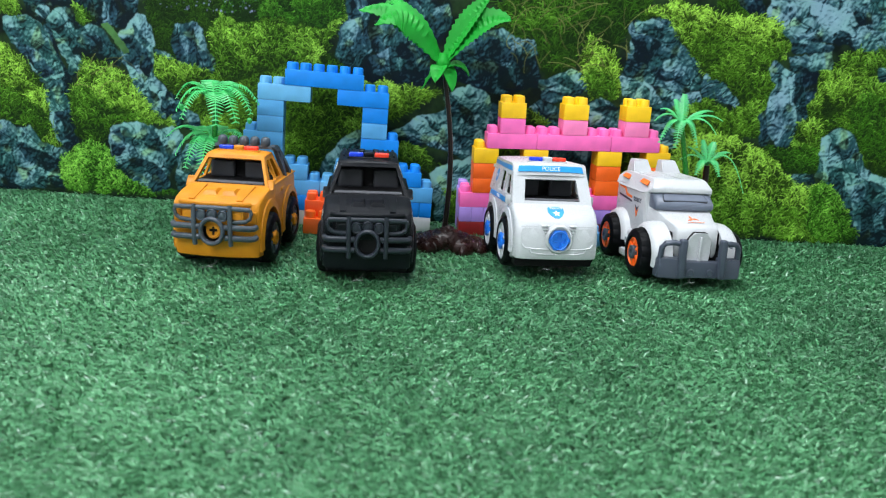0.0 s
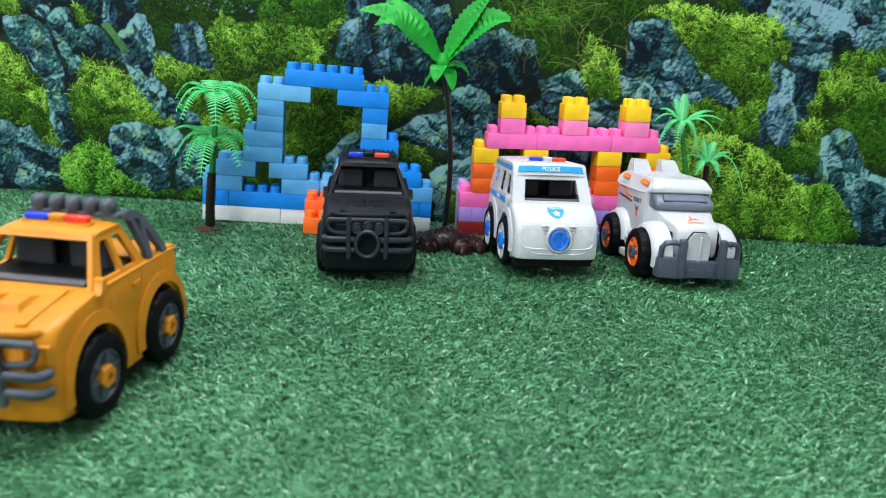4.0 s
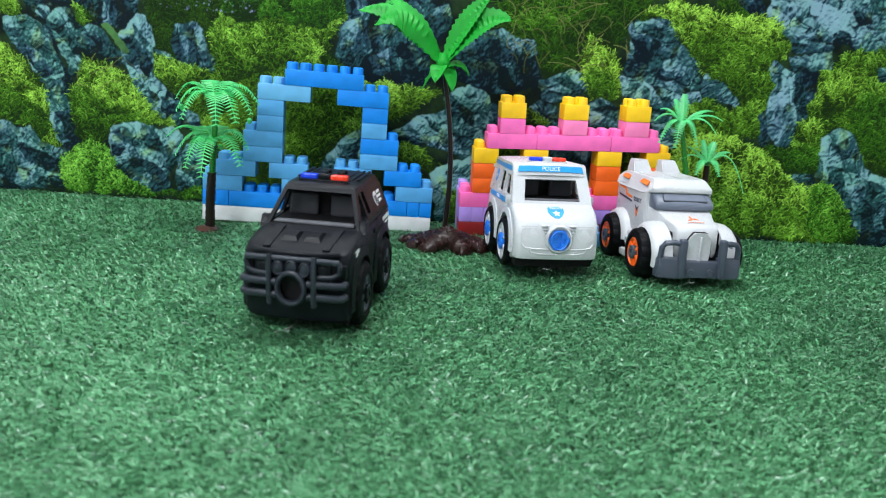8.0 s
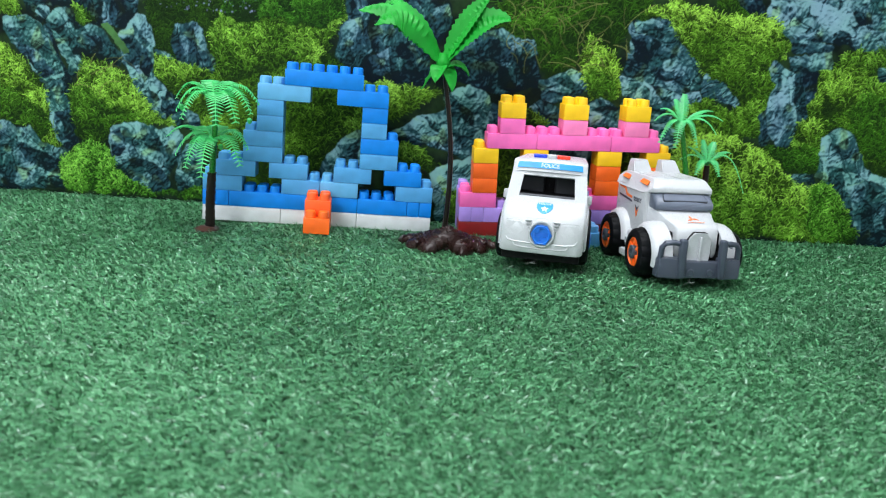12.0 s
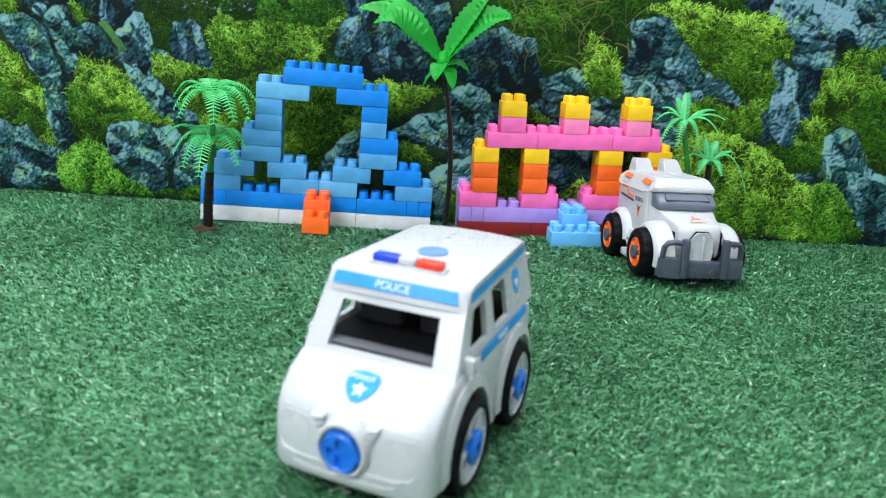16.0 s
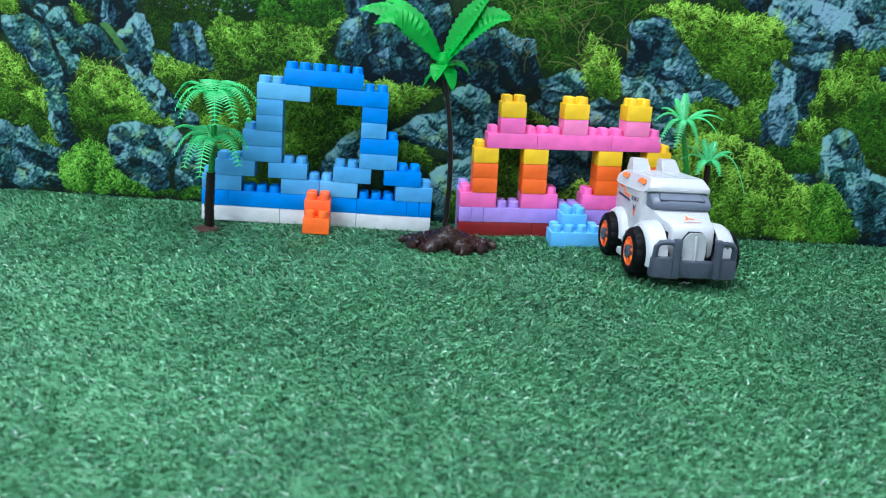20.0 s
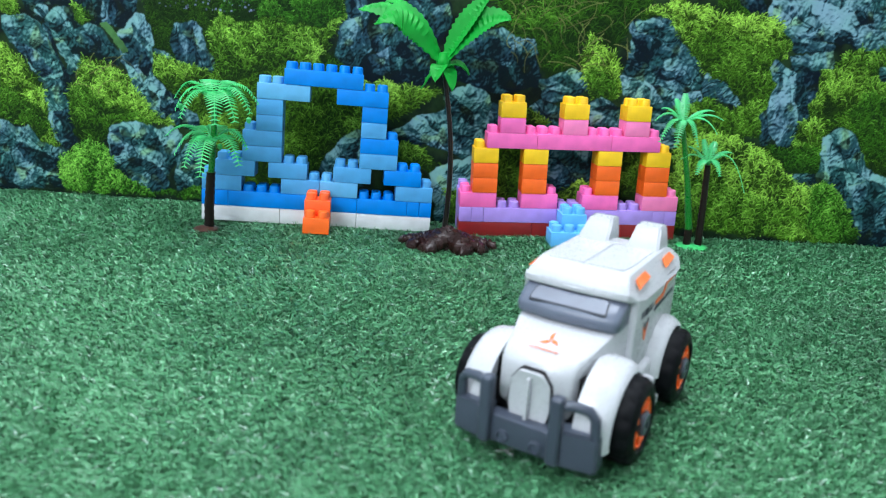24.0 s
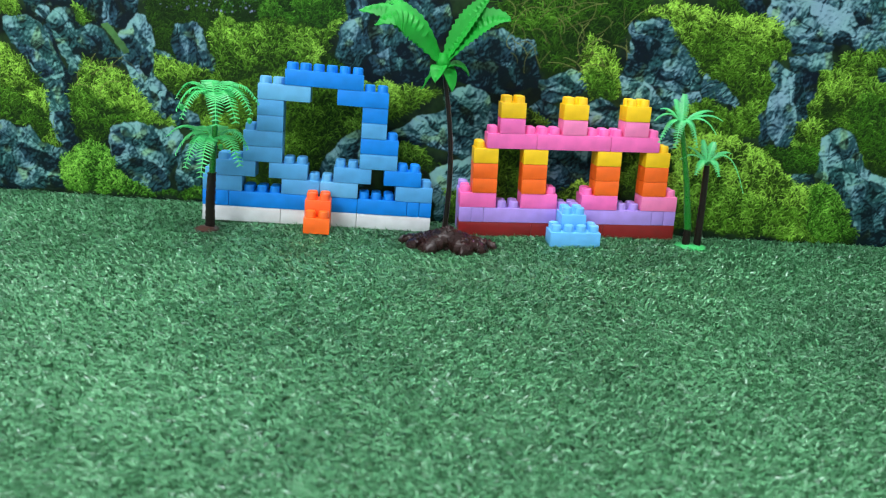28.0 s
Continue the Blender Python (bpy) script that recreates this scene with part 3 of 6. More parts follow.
print_rock(.56, 62, .35, .65, [(-523, 203), (-513, 206), (-493, 205), (-479, 199), (-475, 190), (-466, 172), (-459, 156), (-458, 143), (-456, 121), (-453, 104), (-448, 75), (-448, 59), (-461, 55), (-474, 66), (-481, 93), (-483, 122), (-487, 135), (-500, 157), (-516, 177), (-525, 191)])
print_rock(.60, 30, .3, .7, [(-523, 203), (-493, 205), (-479, 199), (-472, 180), (-467, 163), (-484, 166), (-503, 172), (-520, 188)])
print_rock(.30, 60, .3, .0, [(-515, 179), (-497, 171), (-484, 164), (-469, 143), (-482, 136), (-494, 149)])
print_rock(.62, 15, .2, .6, [(-484, 135), (-463, 141), (-457, 143), (-460, 137), (-479, 131)])
print_rock(.26, 65, .5, .2, [(-473, 97), (-453, 104), (-447, 71), (-449, 58), (-464, 55), (-474, 73)])
print_moss(.66, .58, 5.2, [(-557, 177), (-520, 173), (-512, 160), (-499, 151), (-492, 140), (-486, 134), (-482, 119), (-478, 93), (-474, 66), (-469, 55), (-482, 52), (-491, 62), (-500, 78), (-520, 84), (-570, 76)])
print_moss(.36, .35, 4.6, [(-562, 137), (-520, 120), (-504, 108), (-486, 96), (-478, 76), (-491, 63), (-500, 78), (-520, 84), (-570, 76)])
print_moss(.50, .5, 4, [(-548, 242), (-508, 244), (-505, 215), (-501, 207), (-513, 205), (-554, 198)])
print_moss(.66, .52, 5.2, [(-448, 131), (-430, 161), (-420, 160), (-407, 159), (-391, 149), (-379, 141), (-369, 126), (-358, 113), (-350, 104), (-337, 97), (-327, 91), (-334, 86), (-353, 91), (-375, 93), (-399, 89), (-411, 70), (-429, 62), (-447, 71), (-450, 98), (-453, 118)])
print_moss(.36, .35, 4.6, [(-450, 121), (-436, 132), (-424, 119), (-401, 108), (-374, 103), (-360, 93), (-399, 89), (-411, 70), (-429, 62), (-447, 71), (-450, 98)])
print_rock(.34, 35, .9, .4, [(-569, 81), (-531, 85), (-521, 77), (-504, 78), (-494, 68), (-488, 59), (-475, 55), (-457, 54), (-468, 39), (-465, 29), (-467, 4), (-508, 3), (-580, 0)])
print_rock(.46, 40, .6, .5, [(-327, 52), (-311, 70), (-293, 74), (-296, 18), (-329, 13)])
print_rock(.50, 40, .6, .5, [(-404, 84), (-392, 89), (-371, 93), (-358, 90), (-344, 84), (-330, 89), (-317, 79), (-320, 62), (-333, 37), (-339, 13), (-359, 8), (-376, 14), (-396, 28), (-406, 43), (-409, 63)])
print_rock(.30, 55, .4, .0, [(-408, 74), (-394, 85), (-389, 65), (-397, 47), (-407, 50)])
print_rock(.10, -35, .4, .3, [(-395, 44), (-378, 50), (-354, 43), (-337, 27), (-335, 9), (-359, 6), (-383, 17)])
print_moss(.42, .15, 3.3, [(-365, 9), (-338, 9), (-317, 16), (-297, 20), (-298, 2), (-365, 4)])
print_moss(.70, .08, 3.3, [(-470, 46), (-457, 52), (-439, 62), (-425, 65), (-410, 57), (-403, 36), (-390, 23), (-365, 11), (-352, 5), (-423, 4), (-467, 4), (-470, 29)])
print_rock(.16, 70, .5, .2, [(-130, 263), (-20, 269), (-5, 237), (-10, 213), (-28, 187), (-23, 156), (-52, 151), (-92, 152), (-118, 163), (-138, 181), (-132, 206), (-123, 225)])
print_rock(.38, 70, .5, .4, [(-125, 219), (-114, 225), (-102, 229), (-106, 207), (-119, 188), (-128, 184), (-133, 193)])
print_rock(.40, 70, .4, .3, [(-31, 236), (-12, 244), (-5, 231), (-10, 216), (-20, 212)])
print_rock(.26, 60, .5, .2, [(-96, 183), (-74, 194), (-54, 179), (-66, 160), (-89, 162)])
print_moss(.55, .6, 5.2, [(-105, 152), (-72, 154), (-39, 151), (-16, 149), (-32, 135), (-48, 122), (-71, 111), (-104, 119)])
print_rock(.48, 30, .6, .4, [(-70, 100), (-54, 107), (-35, 120), (-5, 128), (1, 138), (39, 153), (48, 128), (53, 88), (25, 67), (-10, 84), (-36, 85), (-63, 88)])
print_moss(.50, .5, 4.6, [(-63, 80), (-47, 89), (-29, 80), (-14, 65), (-18, 51), (-34, 55), (-37, 32), (-61, 34)])
print_rock(.42, 40, .6, .4, [(-157, 45), (-147, 63), (-130, 84), (-114, 95), (-102, 99), (-101, 30), (-157, 28)])
print_rock(.52, -40, .5, .7, [(-21, 54), (-5, 65), (31, 78), (39, 55), (36, -2), (-12, -6), (-17, 30)])
print_moss(.18, .3, 13, [(49, 272), (208, 281), (214, 237), (196, 231), (185, 220), (181, 202), (161, 210), (147, 221), (137, 202), (142, 181), (102, 173), (93, 194), (79, 208), (53, 216)])
print_moss(.32, .3, 11, [(57, 249), (92, 275), (123, 276), (147, 227), (136, 208), (110, 219), (78, 217)])
print_rock(.18, 60, .45, .2, [(-1, 160), (4, 195), (28, 215), (53, 221), (63, 214), (76, 211), (88, 212), (93, 197), (98, 175), (106, 162), (77, 154), (59, 147), (39, 152), (19, 157)])
print_rock(.36, 65, .4, .3, [(64, 197), (76, 210), (87, 211), (87, 193), (75, 179)])
print_rock(.40, 25, .6, .5, [(-8, 145), (19, 158), (39, 153), (47, 131), (29, 99), (3, 98), (-7, 125)])
print_rock(.34, 40, .5, .3, [(45, 141), (61, 132), (63, 104), (41, 100)])
print_rock(.50, 30, .6, .4, [(99, 168), (108, 171), (117, 177), (133, 182), (152, 175), (156, 159), (142, 154), (137, 145), (104, 145)])
print_rock(.44, 30, .5, .4, [(89, 137), (104, 145), (131, 136), (136, 115), (101, 115), (90, 124)])
print_moss(.50, .5, 4.6, [(89, 133), (102, 131), (113, 118), (91, 114)])
print_moss(.72, .66, 5.5, [(142, 206), (151, 220), (165, 207), (179, 196), (189, 181), (190, 159), (178, 147), (160, 150), (154, 166), (143, 190)])
print_moss(.36, .35, 4.6, [(155, 185), (168, 179), (181, 174), (187, 157), (176, 149), (162, 151), (155, 166)])
print_rock(.30, 20, .6, .5, [(156, 142), (165, 151), (181, 149), (196, 140), (199, 119), (160, 119)])
print_rock(.46, 40, .9, .25, [(191, 230), (195, 239), (208, 238), (220, 242), (232, 241), (242, 235), (250, 227), (259, 209), (273, 198), (281, 186), (281, 164), (257, 155), (225, 156), (198, 166), (190, 181), (194, 199), (197, 218)])
print_rock(.60, 20, .6, .35, [(197, 236), (220, 241), (234, 239), (244, 230), (234, 226), (215, 231), (203, 225)])
print_rock(.10, 40, .4, .0, [(196, 221), (216, 225), (231, 217), (225, 204), (219, 192), (202, 195)])
print_rock(.30, 30, .7, .3, [(190, 178), (223, 170), (256, 161), (281, 165), (283, 145), (227, 142), (195, 140)])
print_rock(.22, 20, .4, .0, [(222, 189), (240, 185), (252, 189), (248, 177), (229, 174)])
print_rock(.66, 65, .2, .4, [(207, 152), (211, 164), (216, 174), (227, 167), (239, 154), (240, 150), (210, 148)])
print_rock(.34, 65, .2, .4, [(216, 170), (224, 164), (225, 151), (217, 151)])
print_rock(.58, -30, .4, .2, [(279, 172), (285, 186), (301, 178), (319, 166), (328, 158), (322, 150), (298, 158), (285, 159)])
print_rock(.16, -30, .2, .0, [(290, 174), (303, 169), (314, 155), (301, 159)])
print_rock(.50, 20, .6, .4, [(226, 146), (251, 153), (277, 142), (284, 113), (252, 100), (236, 104)])
print_moss(.42, .5, 4.6, [(54, 88), (90, 90), (90, 27), (59, 25)])
print_rock(.26, 40, .6, .3, [(113, 91), (171, 95), (174, 43), (118, 39)])
print_moss(.70, .85, 3.3, [(130, 33), (143, 52), (159, 57), (170, 46), (168, 27), (131, 25)])
print_moss(.50, .5, 4.6, [(195, 97), (233, 97), (236, 40), (199, 38)])
print_moss(.30, .35, 5, [(280, 284), (306, 286), (323, 253), (313, 243), (292, 252)])
print_rock(.50, 60, .5, .1, [(293, 285), (328, 287), (336, 255), (326, 250), (311, 257)])
print_moss(.64, .62, 5.6, [(206, 245), (221, 255), (242, 260), (261, 257), (280, 251), (299, 245), (318, 244), (335, 251), (358, 242), (369, 218), (365, 206), (350, 202), (357, 184), (343, 171), (340, 152), (327, 154), (318, 170), (294, 181), (281, 186), (272, 201), (258, 212), (246, 230), (232, 241)])
print_moss(.32, .5, 5, [(258, 212), (271, 227), (309, 224), (335, 220), (366, 218), (365, 206), (351, 199), (357, 184), (343, 171), (337, 155), (318, 170), (294, 181), (281, 187)])
print_rock(.68, 35, .9, .15, [(341, 287), (483, 295), (499, 226), (452, 217), (436, 222), (413, 227), (396, 223), (371, 225), (359, 236), (339, 247)])
print_rock(.18, 40, .4, .0, [(429, 260), (450, 270), (458, 250), (441, 246)])
print_rock(.62, 60, .4, .6, [(439, 292), (483, 295), (494, 246), (456, 241)])
print_rock(.08, 10, .4, .1, [(369, 230), (401, 226), (420, 223), (416, 213), (373, 213)])
print_moss(.46, .5, 4.6, [(342, 189), (357, 183), (367, 172), (359, 159), (355, 147), (358, 118), (324, 116), (316, 138), (328, 151), (340, 155)])
print_moss(.48, .48, 5.2, [(408, 193), (422, 200), (434, 216), (500, 223), (535, 73), (496, 78), (479, 96), (464, 118), (455, 134), (445, 136), (433, 131), (425, 122), (424, 106), (417, 82), (398, 81), (383, 93), (361, 105), (390, 109), (395, 123), (403, 140), (403, 162)])
print_moss(.62, .58, 5.6, [(408, 190), (436, 207), (461, 190), (452, 159), (424, 144), (404, 156)])
print_moss(.28, .25, 4.6, [(448, 152), (462, 172), (514, 162), (527, 106), (481, 100), (464, 121)])
print_moss(.34, .2, 3.9, [(364, 110), (393, 107), (424, 111), (428, 86), (418, 78), (395, 82), (377, 91)])
print_rock(.60, 30, .3, .5, [(471, 202), (504, 206), (509, 186), (473, 187)])
print_rock(.50, 30, .4, .3, [(371, 209), (404, 214), (418, 219), (420, 200), (402, 192), (377, 192)])
print_rock(.06, 60, .2, .0, [(382, 193), (409, 195), (408, 167), (400, 156)])
print_rock(.20, 70, .4, .0, [(351, 143), (359, 156), (368, 112), (356, 109)])
print_rock(.46, 75, .5, .15, [(351, 195), (357, 206), (370, 197), (387, 189), (397, 171), (404, 149), (404, 134), (395, 123), (390, 108), (373, 112), (361, 125), (358, 150), (360, 166), (364, 178), (355, 184)])
print_rock(.78, 80, .1, .2, [(374, 188), (379, 187), (387, 161), (395, 136), (392, 132), (383, 161)])
print_moss(.66, .6, 5.2, [(392, 123), (403, 140), (419, 138), (418, 117), (401, 115)])
print_rock(.18, 10, .5, .4, [(396, 78), (425, 82), (431, 63), (402, 62)])
print_rock(.40, 0, .3, .5, [(404, 76), (423, 77), (423, 73), (406, 72)])
print_moss(.42, .5, 4.6, [(253, 146), (289, 155), (316, 144), (335, 116), (296, 111), (261, 105)])
print_rock(.42, 60, .9, .55, [(426, 103), (425, 122), (436, 132), (445, 135), (455, 132), (464, 121), (479, 96), (491, 83), (534, 77), (553, -2), (491, -5), (480, 22), (463, 49), (442, 64), (427, 80)])
print_rock(.26, 60, .7, .4, [(465, 69), (483, 77), (538, 60), (553, -2), (494, -4)])
print_moss(.84, .62, 5.6, [(260, 101), (283, 113), (305, 118), (328, 113), (348, 108), (370, 93), (388, 84), (401, 68), (421, 63), (433, 67), (455, 55), (472, 36), (486, 9), (480, -3), (414, -1), (333, 4), (269, 5), (260, 55)])
print_moss(.52, .45, 5, [(261, 56), (297, 65), (338, 54), (379, 43), (426, 36), (478, 22), (485, -1), (414, -1), (333, 4), (269, 5)])
print_moss(.50, .15, 3.6, [(425, 65), (436, 70), (458, 55), (474, 32), (488, 1), (451, -3), (426, 19)])
print_moss(.40, .4, 4.6, [(0, 35), (30, 40), (33, -7), (-1, -9)])

print_moss(1.0, .62, 5.6, [(274, 104), (305, 117), (328, 113), (348, 106), (370, 92), (390, 81), (402, 65), (383, 60), (360, 75), (332, 87), (299, 95)])
print_moss(.90, .66, 5.6, [(213, 247), (242, 258), (264, 256), (296, 245), (324, 244), (337, 249), (358, 241), (357, 233), (321, 230), (282, 238), (244, 244)])
# specks of sky between the far leaves, and dry twigs
for _ in range(150):
    qx, qz = inks.uniform(-345, -225), inks.uniform(222, 262)
    i, j = int((qz - LOW) / TEXEL), int((qx - LEFT) / TEXEL)
    INK[i:i + int(inks.integers(1, 4)), j:j + int(inks.integers(1, 4))] = np.array([0.10, 0.12, 0.20]) * inks.uniform(0.3, 1.6)
twig_n = 46
twig_x = np.concatenate([inks.uniform(60, 200, twig_n), inks.uniform(-440, -395, 8)])
twig_z = np.concatenate([inks.uniform(170, 250, twig_n), inks.uniform(120, 165, 8)])
strokes(twig_x, twig_z, inks.uniform(0.2, 2.9, twig_n + 8), inks.uniform(-1.6, 1.6, twig_n + 8), inks.uniform(12, 42, twig_n + 8), np.array([[0.10, 0.115, 0.035]]) * inks.uniform(0.4, 1.5, (twig_n + 8, 1)), 0.8)


def backdrop():
    # the ink bleeds a little in the paper
    for ax in (0, 1):
        INK[:] = 0.86 * INK + 0.07 * np.roll(INK, 1, ax) + 0.07 * np.roll(INK, -1, ax)
    INK[:] *= (0.90 + 0.34 * FINE)[..., None]
    # a thin board with the print on its face
    bm = bmesh.new()
    box(bm, LEFT / 1000 - 0.001, (LEFT + WIDE) / 1000 + 0.001, 0.0004, 0.004, LOW / 1000, (LOW + HIGH) / 1000)
    at = pose(0, 0.832, 0, 0, 0, -1.97)
    board = tagged(part("backdrop", bm, WALLPAINT, m=at, smooth=0), "printed backdrop of mossy blue-grey rocks standing behind the turf", "poster", kind="structure")
    m, nt, b = material("backdrop_print")
    at_node = nt.nodes.new("ShaderNodeVertexColor")
    at_node.layer_name = "ink"
    nt.links.new(at_node.outputs[0], b.inputs["Base Color"])
    b.inputs["Roughness"].default_value = 0.55
    b.inputs["Specular IOR Level"].default_value = 0.08
    co = np.stack([PX / 1000, np.zeros_like(PX), PZ / 1000], -1).reshape(-1, 3)
    idx = np.arange(NX * NZ).reshape(NZ, NX)
    quads = np.stack([idx[:-1, :-1], idx[:-1, 1:], idx[1:, 1:], idx[1:, :-1]], -1).reshape(-1, 4)
    me = bpy.data.meshes.new("print")
    me.vertices.add(len(co))
    me.vertices.foreach_set("co", co.astype(np.float32).ravel())
    me.loops.add(quads.size)
    me.loops.foreach_set("vertex_index", quads.astype(np.int32).ravel())
    me.polygons.add(len(quads))
    me.polygons.foreach_set("loop_start", (np.arange(len(quads)) * 4).astype(np.int32))
    me.update(calc_edges=True)
    ink = me.color_attributes.new("ink", "FLOAT_COLOR", "POINT")
    ink.data.foreach_set("color", np.concatenate([INK.reshape(-1, 3), np.ones((NX * NZ, 1))], 1).astype(np.float32).ravel())
    me.materials.append(m)
    face = new("print", me)
    face.parent = board
    tagged(face, "printed mossy rocks")


backdrop()
# ---- plastic palms ----
def leaf(bm, base, tip, sag, width, fold, teeth, side=Vector((0, 1, 0)), n=16, thick=0.0006):
    """A broad leaf on an arc from base to tip: folded along the rib, with a toothed rim and ribs across."""
    base, tip = Vector(base), Vector(tip)
    run = tip - base
    top, bot = [], []
    for i in range(n + 1):
        t = i / n
        c = base + run * t + Vector((0, 0, sag * 4 * t * (1 - t)))
        d = (run + Vector((0, 0, sag * 4 * (1 - 2 * t)))).normalized()
        a = d.cross(side).normalized()
        s = a.cross(d).normalized()
        w = width * (math.sin(math.pi * min(1, t * 0.93 + 0.05)) ** 0.7) * (1 - 0.25 * t)
        w *= 1 + (teeth if i % 2 else -teeth)
        if i == n:
            w = width * 0.02
        row = []
        for k in (-1, -0.5, 0, 0.5, 1):
            rib = 0.0010 * (1 if i % 2 else -1) * (abs(k) < 0.9)
            row.append(c + s * (w * k) + a * (fold * w * abs(k) ** 1.3 + rib))
        top.append(row)
        bot.append([p - a * thick for p in row])
    loops = [tr + br[::-1] for tr, br in zip(top, bot)]
    rings(bm, loops)


def frond(bm, base, tip, sag, leaflets, length, rng, thick=0.00060, droop=0.16):
    """A feather leaf: a bent rib with narrow leaflets on both sides."""
    base, tip = Vector(base), Vector(tip)
    run = tip - base
    at = lambda t: base + run * t + Vector((0, 0, sag * 4 * t * (1 - t)))
    tube(bm, [at(i / 7) for i in range(8)], 0.0009, 5, 0.4)
    for i in range(leaflets):
        t = 0.12 + 0.88 * i / (leaflets - 1)
        c = at(t)
        d = (at(min(1, t + 0.02)) - at(t - 0.02)).normalized()
        s = d.cross(Vector((0, 0, 1))).normalized()
        up = s.cross(d)
        ln = length * (0.45 + 0.75 * math.sin(math.pi * (0.15 + 0.8 * t)))
        for sg in (-1, 1):
            e = c + s * sg * ln * 0.95 + d * ln * 0.30 - up * ln * (droop + rng.uniform(-0.08, 0.08)) + Vector((rng.uniform(-1, 1), rng.uniform(-1, 1), 0)) * 0.0003
            w = d * thick
            h = up * 0.0003
            rings(bm, [[c - w + h, c + w + h, c + w - h, c - w - h], [(c + e) / 2 - w + h, (c + e) / 2 + w + h, (c + e) / 2 + w - h, (c + e) / 2 - w - h], [e - w * 0.3, e + w * 0.3, e + w * 0.3 - h, e - w * 0.3 - h]])


def ringed_trunk(bm, pts, r0, r1, rings_n, n=10):
    """A tapered trunk with swollen rings."""
    pts = [Vector(p) for p in pts]
    loops = []
    for i in range(rings_n * 3 + 1):
        t = i / (rings_n * 3)
        f = t * (len(pts) - 1)
        k = min(int(f), len(pts) - 2)
        c = pts[k].lerp(pts[k + 1], f - k)
        r = (r0 + (r1 - r0) * t) * (1.07 if i % 3 == 0 else 0.985)
        loops.append([c + Vector((r * math.cos(2 * math.pi * j / n), r * math.sin(2 * math.pi * j / n), 0)) for j in range(n)])
    rings(bm, loops)


def banana_palm():
    at = pose(0.004, 0.733, -0.0065)
    palm = thing("toy_palm_tree", at, "tall toy palm with broad glossy green leaves and brown root", "toy tree")
    # root: a mound with knobbly toes
    bm = bmesh.new()
    lathe(bm, [(0.018, -0.004), (0.017, 0.006), (0.014, 0.011), (0.010, 0.015), (0.006, 0.020), (0.003, 0.022)], 18)
    rng = random.Random(3)
    for v in bm.verts:
        v.co += Vector((rng.uniform(-1, 1), rng.uniform(-1, 1), rng.uniform(-1, 1))) * 0.0012
    part("root_mound", bm, ROOTBROWN, palm)
    for a, ln, w in ((176, 0.047, 0.0085), (202, 0.040, 0.0090), (234, 0.034, 0.0105), (302, 0.034, 0.0105), (336, 0.040, 0.0088), (2, 0.048, 0.0080), (60, 0.034, 0.008), (125, 0.034, 0.008)):
        bm = bmesh.new()
        loops = []
        c, s = math.cos(radians(a)), math.sin(radians(a))
        for i in range(19):
            t = i / 18
            d = 0.006 + ln * t
            r = w * (1.05 - 0.22 * t) * (1 + 0.10 * math.sin(i * 2.9 + a)) * (0.55 if i == 18 else 0.86 if i == 17 else 1)
            z = 0.008 * (1 - t) ** 1.2 + r * 0.45 - 0.002
            wob = 0.0022 * math.sin(i * 1.3 + a)
            loops.append([Vector((c * d - s * (wob + r * math.cos(q)), s * d + c * (wob + r * math.cos(q)), z + r * 0.85 * math.sin(q) + 0.0008 * math.sin(4 * q + i * 2.7))) for q in [2 * math.pi * k / 12 for k in range(12)]])
        rings(bm, loops)
        part("root_toe", bm, ROOTBROWN, palm, "glossy dark brown root")
    bm = bmesh.new()
    pts = []
    for i in range(13):
        t = i / 12
        pts.append((-0.004 - 0.010 * t + 0.007 * math.sin(math.pi * t), -0.002 * t, 0.016 + 0.170 * t))
    ringed_trunk(bm, pts, 0.0029, 0.0022, 9)
    part("trunk", bm, TRUNKBROWN, palm, "thin dark brown ringed trunk")
    top = Vector((-0.0145, -0.003, 0.187))
    bm = bmesh.new()
    lathe(bm, [(0.004, -0.006), (0.007, 0.0), (0.0072, 0.005), (0.005, 0.009), (0.004, 0.012), (0.002, 0.0125)], 14, Matrix.Translation(top))
    part("crown_hub", bm, LEAFGREEN, palm)
    for tip, sag, w, sd in (
        ((-0.083, -0.016, 0.047), 0.020, 0.0190, (0.2, 0.85, 0.5)),
        ((-0.066, -0.030, 0.034), 0.024, 0.0205, (0.3, 0.72, 0.62)),
        ((-0.064, 0.020, 0.056), 0.022, 0.0140, (0, 1, 0.2)),
        ((0.043, -0.004, 0.068), 0.006, 0.0135, (-0.6, 0.75, 0.4)),
        ((0.063, -0.018, 0.046), 0.014, 0.0160, (-0.5, 0.65, 0.6)),
        ((0.050, 0.028, 0.054), 0.012, 0.0130, (-0.5, 0.8, 0.3)),
    ):
        bm = bmesh.new()
        leaf(bm, top + Vector((tip[0] * 0.05, tip[1] * 0.05, 0.006)), top + Vector(tip), sag, w, 0.32, 0.10, Vector(sd), 26)
        part("leaf", bm, LEAFGREEN, palm, "broad green toothed leaf", smooth=50)
    for tip in ((-0.020, -0.007, -0.024), (-0.007, -0.018, -0.016), (0.011, -0.014, -0.024), (0.027, -0.004, -0.008), (0.004, 0.018, -0.014)):
        bm = bmesh.new()
        leaf(bm, top + Vector((tip[0] * 0.15, tip[1] * 0.15, -0.001)), top + Vector(tip), 0.006, 0.0098, 0.2, 0.0, Vector((-tip[1], tip[0], 0)).normalized() if abs(tip[1]) > 0.012 else Vector((0, 1, 0.3)), 8)
        part("leaflet", bm, LEAFGREEN, palm, smooth=50)
    return palm


